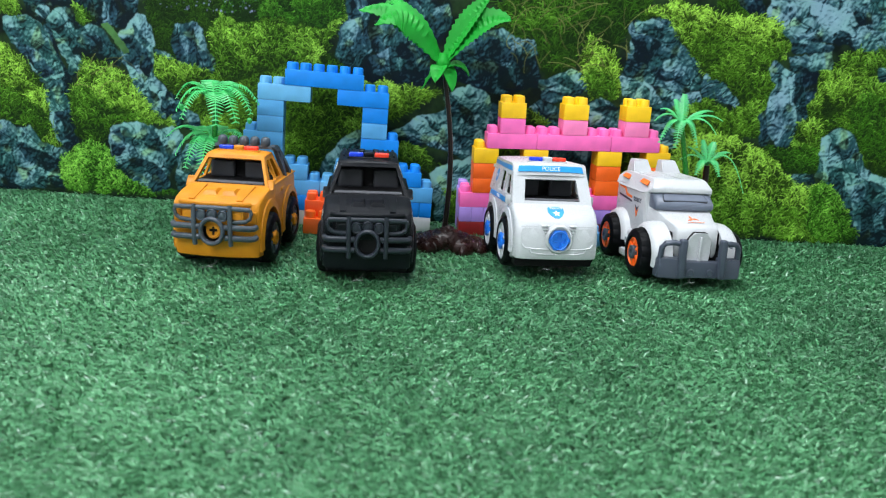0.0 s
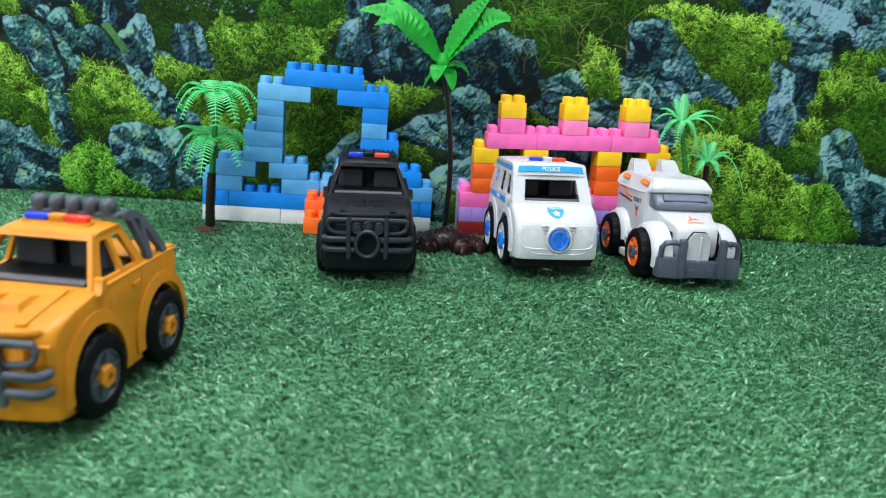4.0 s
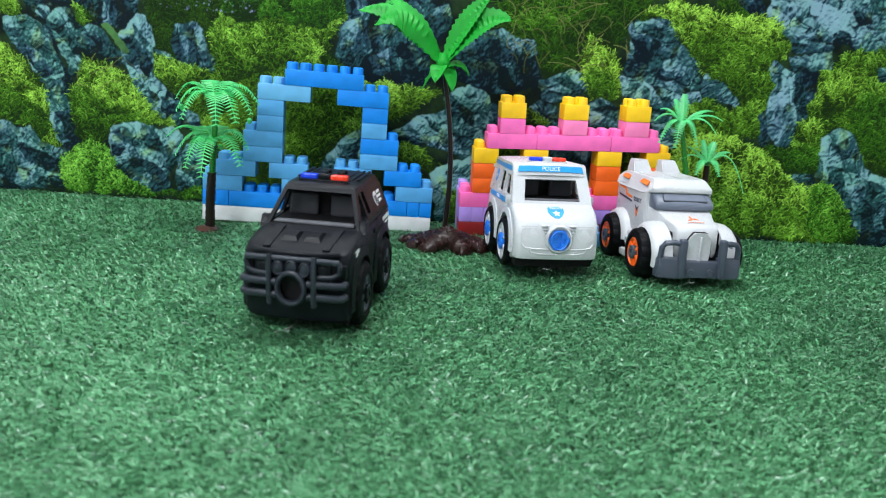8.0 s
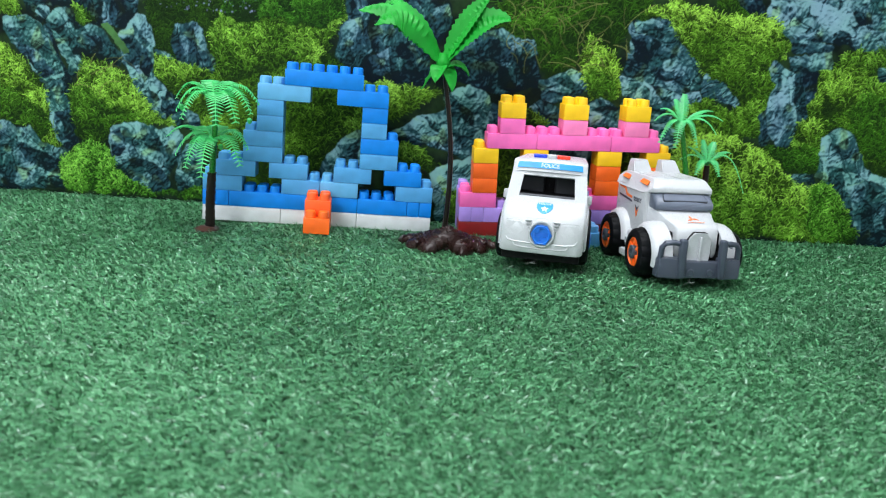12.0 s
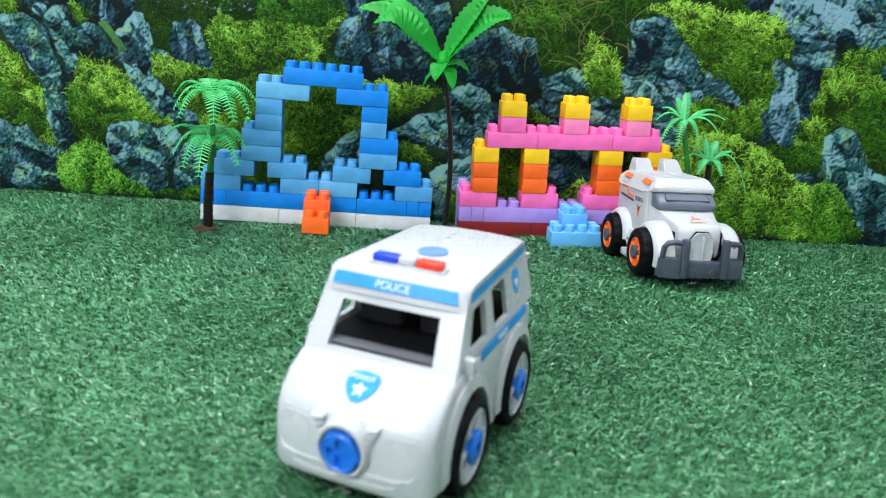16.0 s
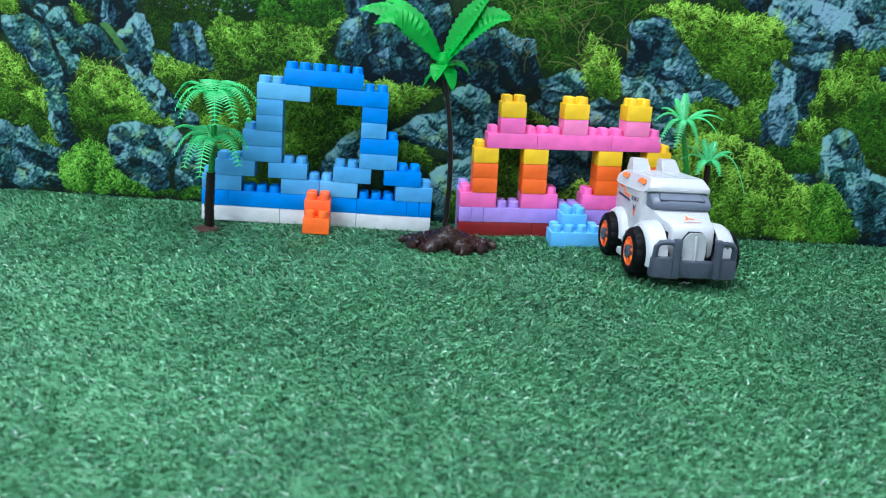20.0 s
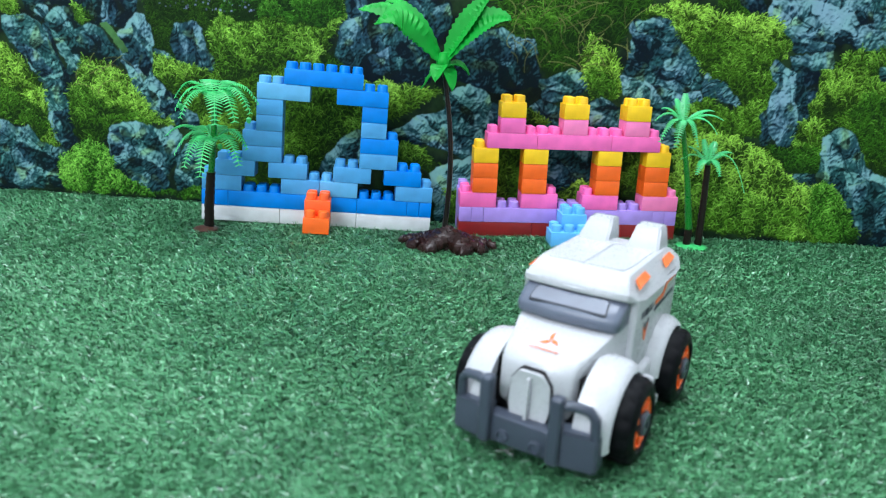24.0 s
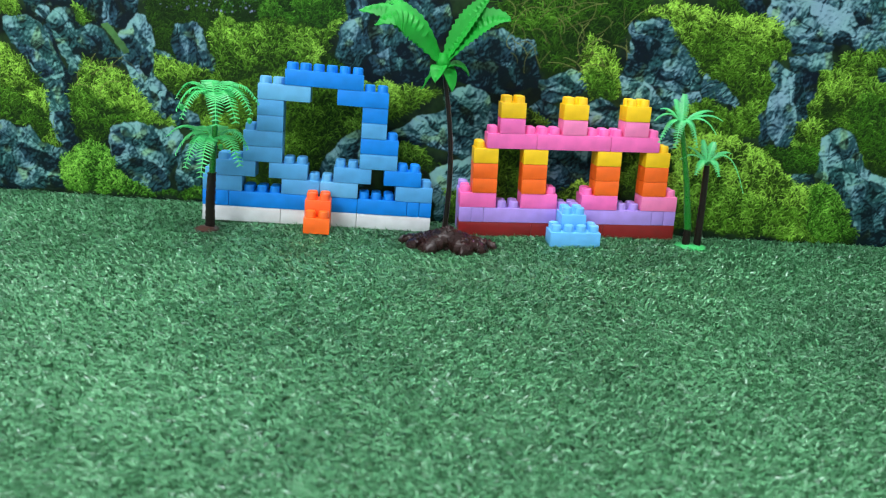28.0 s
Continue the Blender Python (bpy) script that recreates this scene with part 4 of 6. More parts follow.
def crown(palm, at, specs, leaflets, length, mat, rng, label):
    for az, reach, drop, sag in specs:
        tip = (at[0] + reach * math.cos(radians(az)), at[1] + reach * math.sin(radians(az)), at[2] + drop)
        bm = bmesh.new()
        frond(bm, at, tip, sag, leaflets, length, rng)
        part("frond", bm, mat, palm, label, smooth=0)


def feather_palm():
    rng = random.Random(21)
    palm = thing("toy_palm_tree", pose(-0.2485, 0.724, -0.002), "two-tier toy palm with bright green feather fronds and brown trunk", "toy tree", "small feather palms")
    bm = bmesh.new()
    ringed_trunk(bm, [(0, 0, 0), (0.001, 0, 0.03), (0.004, 0, 0.062)], 0.0052, 0.0046, 9)
    part("trunk", bm, TRUNKBROWN, palm, "dark brown ringed trunk")
    bm = bmesh.new()
    ringed_trunk(bm, [(0.004, 0, 0.060), (0.008, 0, 0.098), (0.010, 0, 0.134)], 0.0034, 0.0026, 8)
    part("upper_trunk", bm, STALKGREEN, palm)
    bm = bmesh.new()
    lathe(bm, [(0.014, -0.002), (0.013, 0.002), (0.008, 0.004), (0.004, 0.005)], 14, Matrix.Translation((-0.003, -0.002, 0)))
    part("base", bm, BASEBROWN, palm, "reddish brown round base")
    specs = [(178, 0.038, -0.004, 0.012), (200, 0.036, -0.015, 0.013), (228, 0.036, -0.021, 0.013), (288, 0.034, -0.025, 0.014), (316, 0.038, -0.022, 0.014), (338, 0.042, -0.014, 0.014), (2, 0.042, -0.006, 0.013), (60, 0.030, 0.002, 0.010), (120, 0.032, 0.002, 0.010)]
    crown(palm, (0.010, 0, 0.131), [(az, reach * 1.04, drop + 0.010, sag + 0.007) for az, reach, drop, sag in specs], 20, 0.0086, FERNGREEN, rng, "bright green feather frond")
    specs = [(176, 0.046, 0.000, 0.010), (202, 0.036, -0.016, 0.013), (236, 0.034, -0.026, 0.014), (266, 0.034, -0.034, 0.015), (324, 0.040, -0.022, 0.014), (350, 0.036, -0.008, 0.013), (90, 0.030, -0.004, 0.012), (140, 0.032, -0.006, 0.012)]
    crown(palm, (0.007, 0, 0.090), [(az, reach * 1.04, drop + 0.008, sag + 0.005) for az, reach, drop, sag in specs], 20, 0.0088, FERNGREEN, rng, "bright green feather frond")
    for x, z in ((-0.022, 0.128), (0.046, 0.118), (0.016, 0.090), (0.006, 0.098)):
        bm = bmesh.new()
        lathe(bm, [(0.001, -0.003), (0.0026, -0.001), (0.0026, 0.0015), (0.001, 0.003)], 8, Matrix.Translation((x, -0.006, z)))
        part("bud", bm, FERNGREEN, palm)


def twin_palm():
    rng = random.Random(33)
    palm = thing("toy_palm_tree", pose(0.281, 0.778, -0.005), "pair of small toy palms with thin green fronds on one base", "toy tree", "small feather palms")
    bm = bmesh.new()
    lathe(bm, [(0.019, -0.002), (0.018, 0.0015), (0.012, 0.003), (0.004, 0.004)], 20)
    part("base", bm, FERNGREEN, palm, "round green base")
    bm = bmesh.new()
    ringed_trunk(bm, [(-0.006, 0, 0.0), (-0.006, 0, 0.022)], 0.0044, 0.0042, 3)
    part("trunk_foot", bm, TRUNKBROWN, palm)
    bm = bmesh.new()
    ringed_trunk(bm, [(-0.006, 0, 0.021), (-0.015, 0, 0.072), (-0.030, 0, 0.136)], 0.0042, 0.0026, 13)
    part("trunk", bm, STALKGREEN, palm, "glossy green ringed trunk")
    bm = bmesh.new()
    ringed_trunk(bm, [(0.007, 0, 0.0), (0.006, 0, 0.045), (0.004, 0, 0.094)], 0.0042, 0.0032, 12)
    part("short_trunk", bm, TRUNKBROWN, palm, "dark brown ringed trunk")
    specs = [(180, 0.030, 0.004, 0.010), (200, 0.026, -0.018, 0.014), (240, 0.016, -0.022, 0.014), (310, 0.022, -0.020, 0.014), (345, 0.036, -0.006, 0.012), (0, 0.042, 0.008, 0.008), (20, 0.036, 0.016, 0.006), (80, 0.010, 0.032, 0.002), (150, 0.024, 0.016, 0.006), (115, 0.014, 0.026, 0.003)]
    crown(palm, (-0.030, 0, 0.136), specs, 19, 0.0052, PALEFERN, rng, "thin green feather frond")
    specs = [(180, 0.030, 0.006, 0.008), (150, 0.022, 0.018, 0.004), (110, 0.012, 0.026, 0.002), (60, 0.018, 0.024, 0.003), (25, 0.030, 0.014, 0.006), (350, 0.042, -0.026, 0.024), (220, 0.020, -0.008, 0.010), (300, 0.018, -0.008, 0.010)]
    crown(palm, (0.004, 0, 0.094), specs, 17, 0.0048, PALEFERN, rng, "thin green feather frond")


banana_palm()
feather_palm()
twin_palm()
# ---- toy cars (built in millimetres, front towards -y, origin on the ground between the axles) ----
ARCH = 26.2


def rounded(pts, r, n=3):
    """An outline with its corners rounded by about r."""
    out = []
    for i, p in enumerate(pts):
        p, a, b = Vector(p), Vector(pts[i - 1]), Vector(pts[(i + 1) % len(pts)])
        a, b = p + (a - p).normalized() * r, p + (b - p).normalized() * r
        for k in range(n + 1):
            t = k / n
            q = a * (1 - t) ** 2 + p * 2 * t * (1 - t) + b * t * t
            out.append((q.x, q.y))
    return out


def low_profile(front, rear_y, belt_z, floor_z=12.5, ax=35.0):
    """Side outline of a body: front and hood as given, straight belt, tail, two wheel arches."""
    a = math.degrees(math.asin((25 - floor_z) / ARCH))
    pts = list(front) + [(rear_y - 4, belt_z), (rear_y, belt_z - 4), (rear_y + 1, 24), (rear_y - 1, floor_z)]
    pts += arc((ax, 25), ARCH, -a, 180 + a, 14) + arc((-ax, 25), ARCH, -a, 180 + a, 14)
    return pts


def body_warp(width, nose, bow, power=2):
    def f(x, y, z):
        k = max(0.0, (nose - y) / 30.0)
        r = max(0.0, (y - 52) / 14.0)
        s = 1 - 0.022 * k * k
        return (x * s, y + bow * k * abs(x / width) ** power - 3 * r * (x / width) ** 2, z - 1.5 * k * (x / width) ** 2 * (1 if z > 40 else 0))
    return f


def wheel_mesh_parts(car, x, y, r, hub_z, width, rim_r, rim_mat, hub_mat, style):
    """wheel (the disc) > tyre, hub; its own space turns about x."""
    side = 1 if x > 0 else -1
    turn = Matrix.Rotation(radians(90 * side), 4, "Y")
    bm = bmesh.new()
    lathe(bm, [(rim_r, -width + 3), (rim_r, -1.5), (rim_r - 1.5, -0.6), (rim_r - 2.5, -2.2), (rim_r * 0.55, -3.0), (3, -2.4)], 28, turn)
    wheel = part("wheel", mm(bm), rim_mat, car, m=Matrix.Translation((x / 1000, y / 1000, hub_z / 1000)))
    for i in range(6):
        sp = bmesh.new()
        box(sp, rim_r * 0.30, rim_r * 0.93, -1.6, 1.6, -3.2, -1.0, 0.5, 1)
        for v in sp.verts:
            v.co = turn @ (Matrix.Rotation(2 * math.pi * i / 6, 4, "Z") @ v.co)
        part("spoke", mm(sp), rim_mat, wheel)
    # the tyre: rounded shoulders, cross grooves in the tread
    bm = bmesh.new()
    n = 56
    prof = [(rim_r - 0.5, -width + 1), (r - 4, -width), (r - 1.2, -width + 1.6), (r, -width + 4), (r, -width * 0.64), (r, -width * 0.36), (r, -4), (r - 1.2, -1.6), (r - 4, 0), (rim_r + 1.2, 0.2), (rim_r - 0.5, -1.2)]
    loops = []
    for j, (pr, h) in enumerate(prof):
        lp = []
        for i in range(n):
            k = pr
            if 2 <= j <= 7 and j != 4 + (style == "smooth") * 9 and (i + (2 if j > 4 else 0)) % 4 == 0:
                k = pr - 1.0
            a = 2 * math.pi * i / n
            lp.append(turn @ Vector((k * math.cos(a), k * math.sin(a), h)))
        loops.append(lp)
    rows = rings(bm, loops, True, False, False)
    part("tyre", mm(bm), TYRE, wheel, "black ribbed tyre", smooth=30)
    bm = bmesh.new()
    lathe(bm, [(rim_r * 0.46, -3), (rim_r * 0.46, 0.6), (rim_r * 0.40, 1.4), (rim_r * 0.16, 1.5), (rim_r * 0.16, -0.4), (1, -0.4)], 6 if style != "robot" else 14, turn)
    part("hub", mm(bm), hub_mat, wheel)
    return wheel


def table(pairs, v):
    return float(np.interp(v, [p[0] for p in pairs], [p[1] for p in pairs]))


def proportion(car, ys, zs, lean=0.0, slim=0.0):
    """Set the lengths and heights of all fixed parts of a car by two tables (millimetres); lean shifts the cab's front back."""
    for ob in car.children_recursive:
        if ob.name.startswith(("lettering", "tyre", "hub", "spoke", "fender", "side_step", "side_socket")) or (ob.name.startswith("wheel") and not ob.name.startswith("wheel_arch")):
            continue
        for v in ob.data.vertices:
            y, z = v.co.y * 1000, v.co.z * 1000
            k = min(1.0, max(0.0, (z - 62) / 3)) * min(1.0, max(0.0, (6 - y) / 20)) * (1 if y > -45 else 0)
            v.co.x *= 1 - slim * (0.45 + 0.55 * min(1.0, max(0.0, (z - 62) / 25)))
            v.co.y, v.co.z = (table(ys, y) + lean * k) / 1000, table(zs, z) / 1000


def arch_flare(car, x, y, mat, wide=5.0, out=3.5, r0=ARCH, cz=25):
    side = 1 if x > 0 else -1
    lp = arc((y, cz), r0 - 1, -12, 192, 18) + arc((y, cz), r0 + wide, 192, -12, 18)
    bm = bmesh.new()

    def place(a, b, d):
        rad = math.hypot(a - y, b - cz)
        tap = 1.2 if rad > r0 + 1 and d > 0.5 else 0
        return (side * (abs(x) - 4 + d - tap), a, b)
    plate(bm, lp, [], out + 4, place)
    part("wheel_arch", mm(bm), mat, car)


def side_panel(car, side, outline, holes, mat, base=37.0, z0=64.0, slope=0.32, thick=2.6):
    bm = bmesh.new()
    plate(bm, outline, holes, thick, lambda y, z, d: (side * (base - slope * (z - z0) - thick + d), y, z))
    part("side_panel", mm(bm), mat, car, smooth=25)


def windshield_frame(car, name, y0, z0, y1, z1, w0, w1, hole, mat, thick=2.5):
    """A sloping frame from (y0, z0) up to (y1, z1); hole: margins below, above and at the sides."""
    ln = math.hypot(y1 - y0, z1 - z0)
    up = Vector((0, y1 - y0, z1 - z0)) / ln
    nrm = Vector((0, -(z1 - z0), y1 - y0)) / ln * (1 if y1 > y0 else -1)
    below, above, sidem = hole
    rim = [(-w0, 0), (w0, 0), (w1, ln), (-w1, ln)]
    hw = lambda b: w0 + (w1 - w0) * b / ln - sidem
    cut = [(-hw(below), below), (hw(below), below), (hw(ln - above), ln - above), (-hw(ln - above), ln - above)]
    bm = bmesh.new()
    plate(bm, rim, [cut] if hole else [], thick, lambda a, b, d: Vector((a, y0, z0)) + up * b + nrm * (d - thick))
    part(name, mm(bm), mat, car, smooth=25)


def light_bar(car, y, z, mid_mat, size=1.0):
    for name, x0, x1, mat, lab in (("blue_light", -19.5, -5.5, LIGHTBLUE, "blue warning light"), ("light_socket", -5.5, 5.5, mid_mat, ""), ("red_light", 5.5, 19.5, LIGHTRED, "red warning light")):
        bm = bmesh.new()
        if name == "light_socket":
            box(bm, -21, 21, y - 4.4, y + 4.4, z - 0.6, z + 1.0, 0.4, 1)
            box(bm, x0 + 0.6, x1 - 0.6, y - 3.4, y + 3.4, z + 0.8, z + 5.4, 1.4, 3)
        else:
            box(bm, x0, x1, y - 3.6, y + 3.6, z + 0.9, z + 5.0, 1.2, 3)
        for v in bm.verts:
            v.co.x, v.co.y, v.co.z = v.co.x * size, y + (v.co.y - y) * size, z + (v.co.z - z) * size
        part(name, mm(bm), mat, car, lab)


def seats(car, y, z0, z1, deck, half=32):
    for x in (-17, 17):
        bm = bmesh.new()
        box(bm, x - 12, x + 12, y, y + 7, z0, z1, 3, 3)
        part("seat", mm(bm), SEATGREY, car, "dark grey moulded seat")
    y0, y1, z = deck
    bm = bmesh.new()
    box(bm, -half, half, y0, y1, z - 1, z + 0.6, 0.3, 1)
    part("cabin_floor", mm(bm), CHASSIS, car, "black cabin floor")
    bm = bmesh.new()
    box(bm, -half + 2, half - 2, y0 - 1, y0 + 6, z, z + 1.6, 0.6, 2)
    part("dashboard", mm(bm), DASHGREY, car, "grey dashboard ledge")
    bm = bmesh.new()
    box(bm, -half + 6, half - 6, y + 9, y + 11, z, z1 + 3, 0.5)
    part("bulkhead", mm(bm), CHASSIS, car)


def chassis(car, y0, y1, low=8.0):
    bm = bmesh.new()
    box(bm, -24, 24, y0 + 8, y1, 11, 48, 2, 2)
    box(bm, -36.5, 36.5, y0 + 3, y1 - 2, low, 18.5, 2.5, 2)
    part("chassis", mm(bm), CHASSIS, car, "black underbody")


def mirror(car, side, y, z, mat, x=38):
    bm = bmesh.new()
    box(bm, *sorted((side * (x - 2), side * (x + 4.4))), y - 2, y + 3, z - 4.5, z + 4, 1.4, 2)
    part("wing_mirror", mm(bm), mat, car)


def bull_bar(car, y, mat):
    def bar(name, pts, r):
        bm = bmesh.new()
        tube(bm, [(p[0], y + p[1], p[2]) for p in pts], r, 10)
        part(name, mm(bm), mat, car)
    for z in (32.5, 40.5):
        bar("bumper_bar", [(-37, 9, z), (-36, 3, z), (-33, 0.6, z), (-11, 0, z)], 2.4)
        bar("bumper_bar", [(11, 0, z), (33, 0.6, z), (36, 3, z), (37, 9, z)], 2.4)
    loop = [(-33, 54.6), (-34, 51.5), (-33, 48), (-29, 45.5), (-16, 44.5)]
    bar("guard_loop", [(p[0], 1 + abs(p[0]) * 0.05, p[1]) for p in loop], 1.7)
    bar("guard_loop", [(-p[0], 1 + abs(p[0]) * 0.05, p[1]) for p in loop], 1.7)
    bar("guard_loop", [(-33.4, 2.6, 54.6), (-20, 0.6, 55.2), (0, 0, 55.4), (20, 0.6, 55.2), (33.4, 2.6, 54.6)], 1.8)
    for x in (-16, 16):
        bar("guard_post", [(x, 0.5, 26), (x, -1.2, 33), (x, -1.2, 49), (x, 0, 57.6)], 2.1)
    bm = bmesh.new()
    ring = []
    for i in range(28):
        a = 2 * math.pi * i / 28
        c = Vector((math.cos(a), 0, math.sin(a)))
        ring.append([Vector((0, y - 2, 37.5)) + c * (9.7 + 1.9 * math.cos(b)) + Vector((0, -3.2 * math.sin(b), 0)) for b in [2 * math.pi * k / 10 for k in range(10)]])
    rings(bm, ring + [ring[0]], True, False, False)
    bmesh.ops.remove_doubles(bm, verts=bm.verts[:], dist=0.0001)
    part("winch_ring", mm(bm), mat, car)
    for x, z in ((-9.6, 49.6), (0, 50.6), (9.6, 49.6)):
        bm = bmesh.new()
        lathe(bm, [(4.5, 0), (4.5, 3), (3.9, 4.2), (3.2, 3.2), (1, 4.0)], 18, Matrix.Translation((x, y + 1.5, z)) @ Matrix.Rotation(radians(90), 4, "X"))
        part("spot_lamp", mm(bm), mat, car)


def front_screw(car, y, z, r, mat, label, sides=6):
    """Big cross-head screw on the nose: a rimmed head with a deep cross cut into it."""
    w, h = r * 0.60, r * 0.19
    cross = [(-w, -h), (-h, -h), (-h, -w), (h, -w), (h, -h), (w, -h), (w, h), (h, h), (h, w), (-h, w), (-h, h), (-w, h)]
    rim = [(r * math.cos(2 * math.pi * i / sides), r * math.sin(2 * math.pi * i / sides)) for i in range(sides)]
    bm = bmesh.new()
    plate(bm, rim, [cross], 3.0, lambda a, b, d: (a, y - d + 0.5, z + b))
    lathe(bm, [(r * 0.9, -6), (r * 0.9, 0.2)], 20, Matrix.Translation((0, y, z)) @ Matrix.Rotation(radians(90), 4, "X"))
    ring = []
    for i in range(24):
        a = 2 * math.pi * i / 24
        c = Vector((math.cos(a), 0, math.sin(a)))
        ring.append([Vector((0, y - 2.4, z)) + c * (r * 0.80 + 0.7 * math.cos(b)) + Vector((0, 0.7 * math.sin(b), 0)) for b in (0, 1.57, 3.14, 4.71)])
    rings(bm, ring + [ring[0]], True, False, False)
    part("nose_screw", mm(bm), mat, car, label, smooth=25)


def pull_string(car, y):
    bm = bmesh.new()
    tube(bm, [(-2, y + 6, 7), (-5, y, 4.5), (-9, y - 5, 4), (-13, y - 7, 3.2)], 0.25, 6)
    tube(bm, [(-8, y - 4, 4.2), (-5, y - 6, 4), (-3, y - 6, 4.6)], 0.32, 6)
    part("pull_string", mm(bm), STRINGGREY, car, "pale grey knotted pull string")


def four_wheels(car, ax, x, r, hub_z, width, rim_r, rim_mat, hub_mat, style=""):
    return [wheel_mesh_parts(car, sx * x, sy * ax, r, hub_z, width, rim_r, rim_mat, hub_mat, style) for sx in (-1, 1) for sy in (-1, 1)]


STATIONS = [(-39, 4.5), (-38.4, 2.0), (-36.5, 0.4), (-33, 0), (-24, 0), (-12, 0), (0, 0), (12, 0), (24, 0), (33, 0), (36.5, 0.4), (38.4, 2.0), (39, 4.5)]


def off_roader(name, label, paint, bar, hub, pickup):
    car = thing(name, pose(0, 0, 0), label, "toy car", "toy vehicles on the turf")
    nose = [(-63, 12.5), (-74, 13.5), (-78.8, 19.5), (-80, 38), (-79.4, 47), (-78, 54), (-74.5, 58.4), (-66, 60.4), (-50, 62.6), (-33, 65.5)]
    bm = bmesh.new()
    loft_x(bm, low_profile(nose, 60 if pickup else 66, 65.5), STATIONS, body_warp(38, -50, 9))
    part("body", mm(bm), paint, car, smooth=35)
    chassis(car, -60, 62, 7)
    # hood: raised middle panel with two scoops, and the grille recess under its lip
    bm = bmesh.new()
    plate(bm, [(-23, -77), (23, -77), (26, -70), (27, -36), (-27, -36), (-26, -70)], [], 2.0, lambda a, b, d: (a, b, 58.2 + (b + 71) * 0.205 + d - (2.2 if b < -75 else 0) - 1.7))
    part("hood", mm(bm), paint, car, smooth=20)
    for x in (-8.5, 8.5):
        bm = bmesh.new()
        lo = [(x - 6.4, -58, 61.2), (x + 6.4, -58, 61.2), (x + 5.2, -44, 64.0), (x - 5.2, -44, 64.0)]
        hi = [(x - 4.6, -56, 64.6), (x + 4.6, -56, 64.6), (x + 4.2, -46, 65.4), (x - 4.2, -46, 65.4)]
        rings(bm, [lo, hi])
        part("hood_scoop", mm(bm), paint, car, smooth=10)
    bm = bmesh.new()
    tube(bm, [(-31, -70, 57.4), (-26, -76, 57.6), (-12, -79.6, 57.8), (0, -80.2, 57.9), (12, -79.6, 57.8), (26, -76, 57.6), (31, -70, 57.4)], 2.1, 10)
    part("hood_lip", mm(bm), paint, car)
    for s in (-1, 1):
        bm = bmesh.new()
        plate(bm, [(s * 19, -70), (s * 24, -70), (s * 26, -40), (s * 19, -40)], [], 1.2, lambda a, b, d: (a, b, 59.6 + (b + 71) * 0.205 + d - 0.9))
        part("hood_rib", mm(bm), paint, car, smooth=20)
        bm = bmesh.new()
        box(bm, *sorted((s * 38.2, s * 39.3)), -32, 58, 64.2, 65.0)
        part("belt_seam", mm(bm), CHASSIS if not pickup else paint, car)
    for x0, x1 in ((-38, -29), (29, 38)):
        bm = bmesh.new()
        box(bm, x0 + 1, x1 - 1, -75, -60, 43, 52, 1.5, 2)
        part("headlight", mm(bm), paint, car)
    bm = bmesh.new()
    box(bm, -27, 27, -81.2, -76, 40, 53.5, 0.8)
    part("grille", mm(bm), BLACKBODY if not pickup else TRUCKORANGE, car)
    for x0, x1 in ((-25, -17), (-14, 14), (17, 25)):
        bm = bmesh.new()
        box(bm, x0, x1, -81.8, -80, 43, 51.5, 0.5, 1)
        part("grille_panel", mm(bm), paint, car)
    for s in (-1, 1):
        for y in (-35, 35):
            arch_flare(car, s * 38, y, paint)
        # door seams and handle
        for y in (-22, 14):
            bm = bmesh.new()
            box(bm, *sorted((s * 38.3, s * 39.25)), y, y + 0.7, 34, 64, 0.0)
            part("door_seam", mm(bm), CHASSIS if not pickup else paint, car)
        bm = bmesh.new()
        box(bm, *sorted((s * 38, s * 40.2)), 4, 12, 56, 59, 0.8, 2)
        part("door_handle", mm(bm), paint, car)
    # cab
    if pickup:
        out = [(-35, 64), (-17, 92), (15, 92), (24, 64)]
        holes = [rounded([(-26, 67), (-14, 87), (-4, 87), (-4, 67)], 2.5), rounded([(1, 67), (1, 87), (10.5, 87), (16, 67)], 2)]
        rear, roof = (24, 15), (-18, 17)
    else:
        out = [(-35, 64), (-17, 92), (53, 92), (62, 84), (65, 64)]
        holes = [rounded([(-26, 67), (-14, 87), (-7, 87), (-5, 67)], 2.5), rounded([(1, 69), (-2, 87), (8, 87), (11.5, 69)], 2)]
        rear, roof = (65, 53), (-18, 55)
    for s in (-1, 1):
        side_panel(car, s, out, holes, paint)
    windshield_frame(car, "windshield_frame", -36, 64.5, -17.5, 92, 36.8, 28.2, (1.5, 4.0, 3.0), paint)
    if pickup:
        windshield_frame(car, "cab_back", 24, 64.5, 15, 92, 36.8, 28.2, (5, 6, 6), paint)
    else:
        windshield_frame(car, "tailgate", 65, 64.5, 54, 92, 36.8, 28.2, (8, 8, 8), paint)
    bm = bmesh.new()
    ry0, ry1 = roof
    prof = smoothed([(ry0 - 1, 89.5), (ry0, 93), (ry0 + 8, 95), (ry1 - 6, 95), (ry1, 93), (ry1 + 1, 89.5)], 2)
    loft_x(bm, prof, [(-29, 1.6), (-28, 0.5), (-25, 0), (-12, 0), (12, 0), (25, 0), (28, 0.5), (29, 1.6)], lambda x, y, z: (x, y, z - 2.0 * (abs(x) / 29) ** 4))
    part("roof", mm(bm), paint, car)
    light_bar(car, -3, 94.6, paint)
    seats(car, -4, 66, 84, (-33, 22 if pickup else 60, 66), 33)
    for s in (-1, 1):
        mirror(car, s, -31, 67, paint, 37)
    bull_bar(car, -84, bar)
    # black cup: puts the shade inside the hollow winch ring into colour
    bm = bmesh.new()
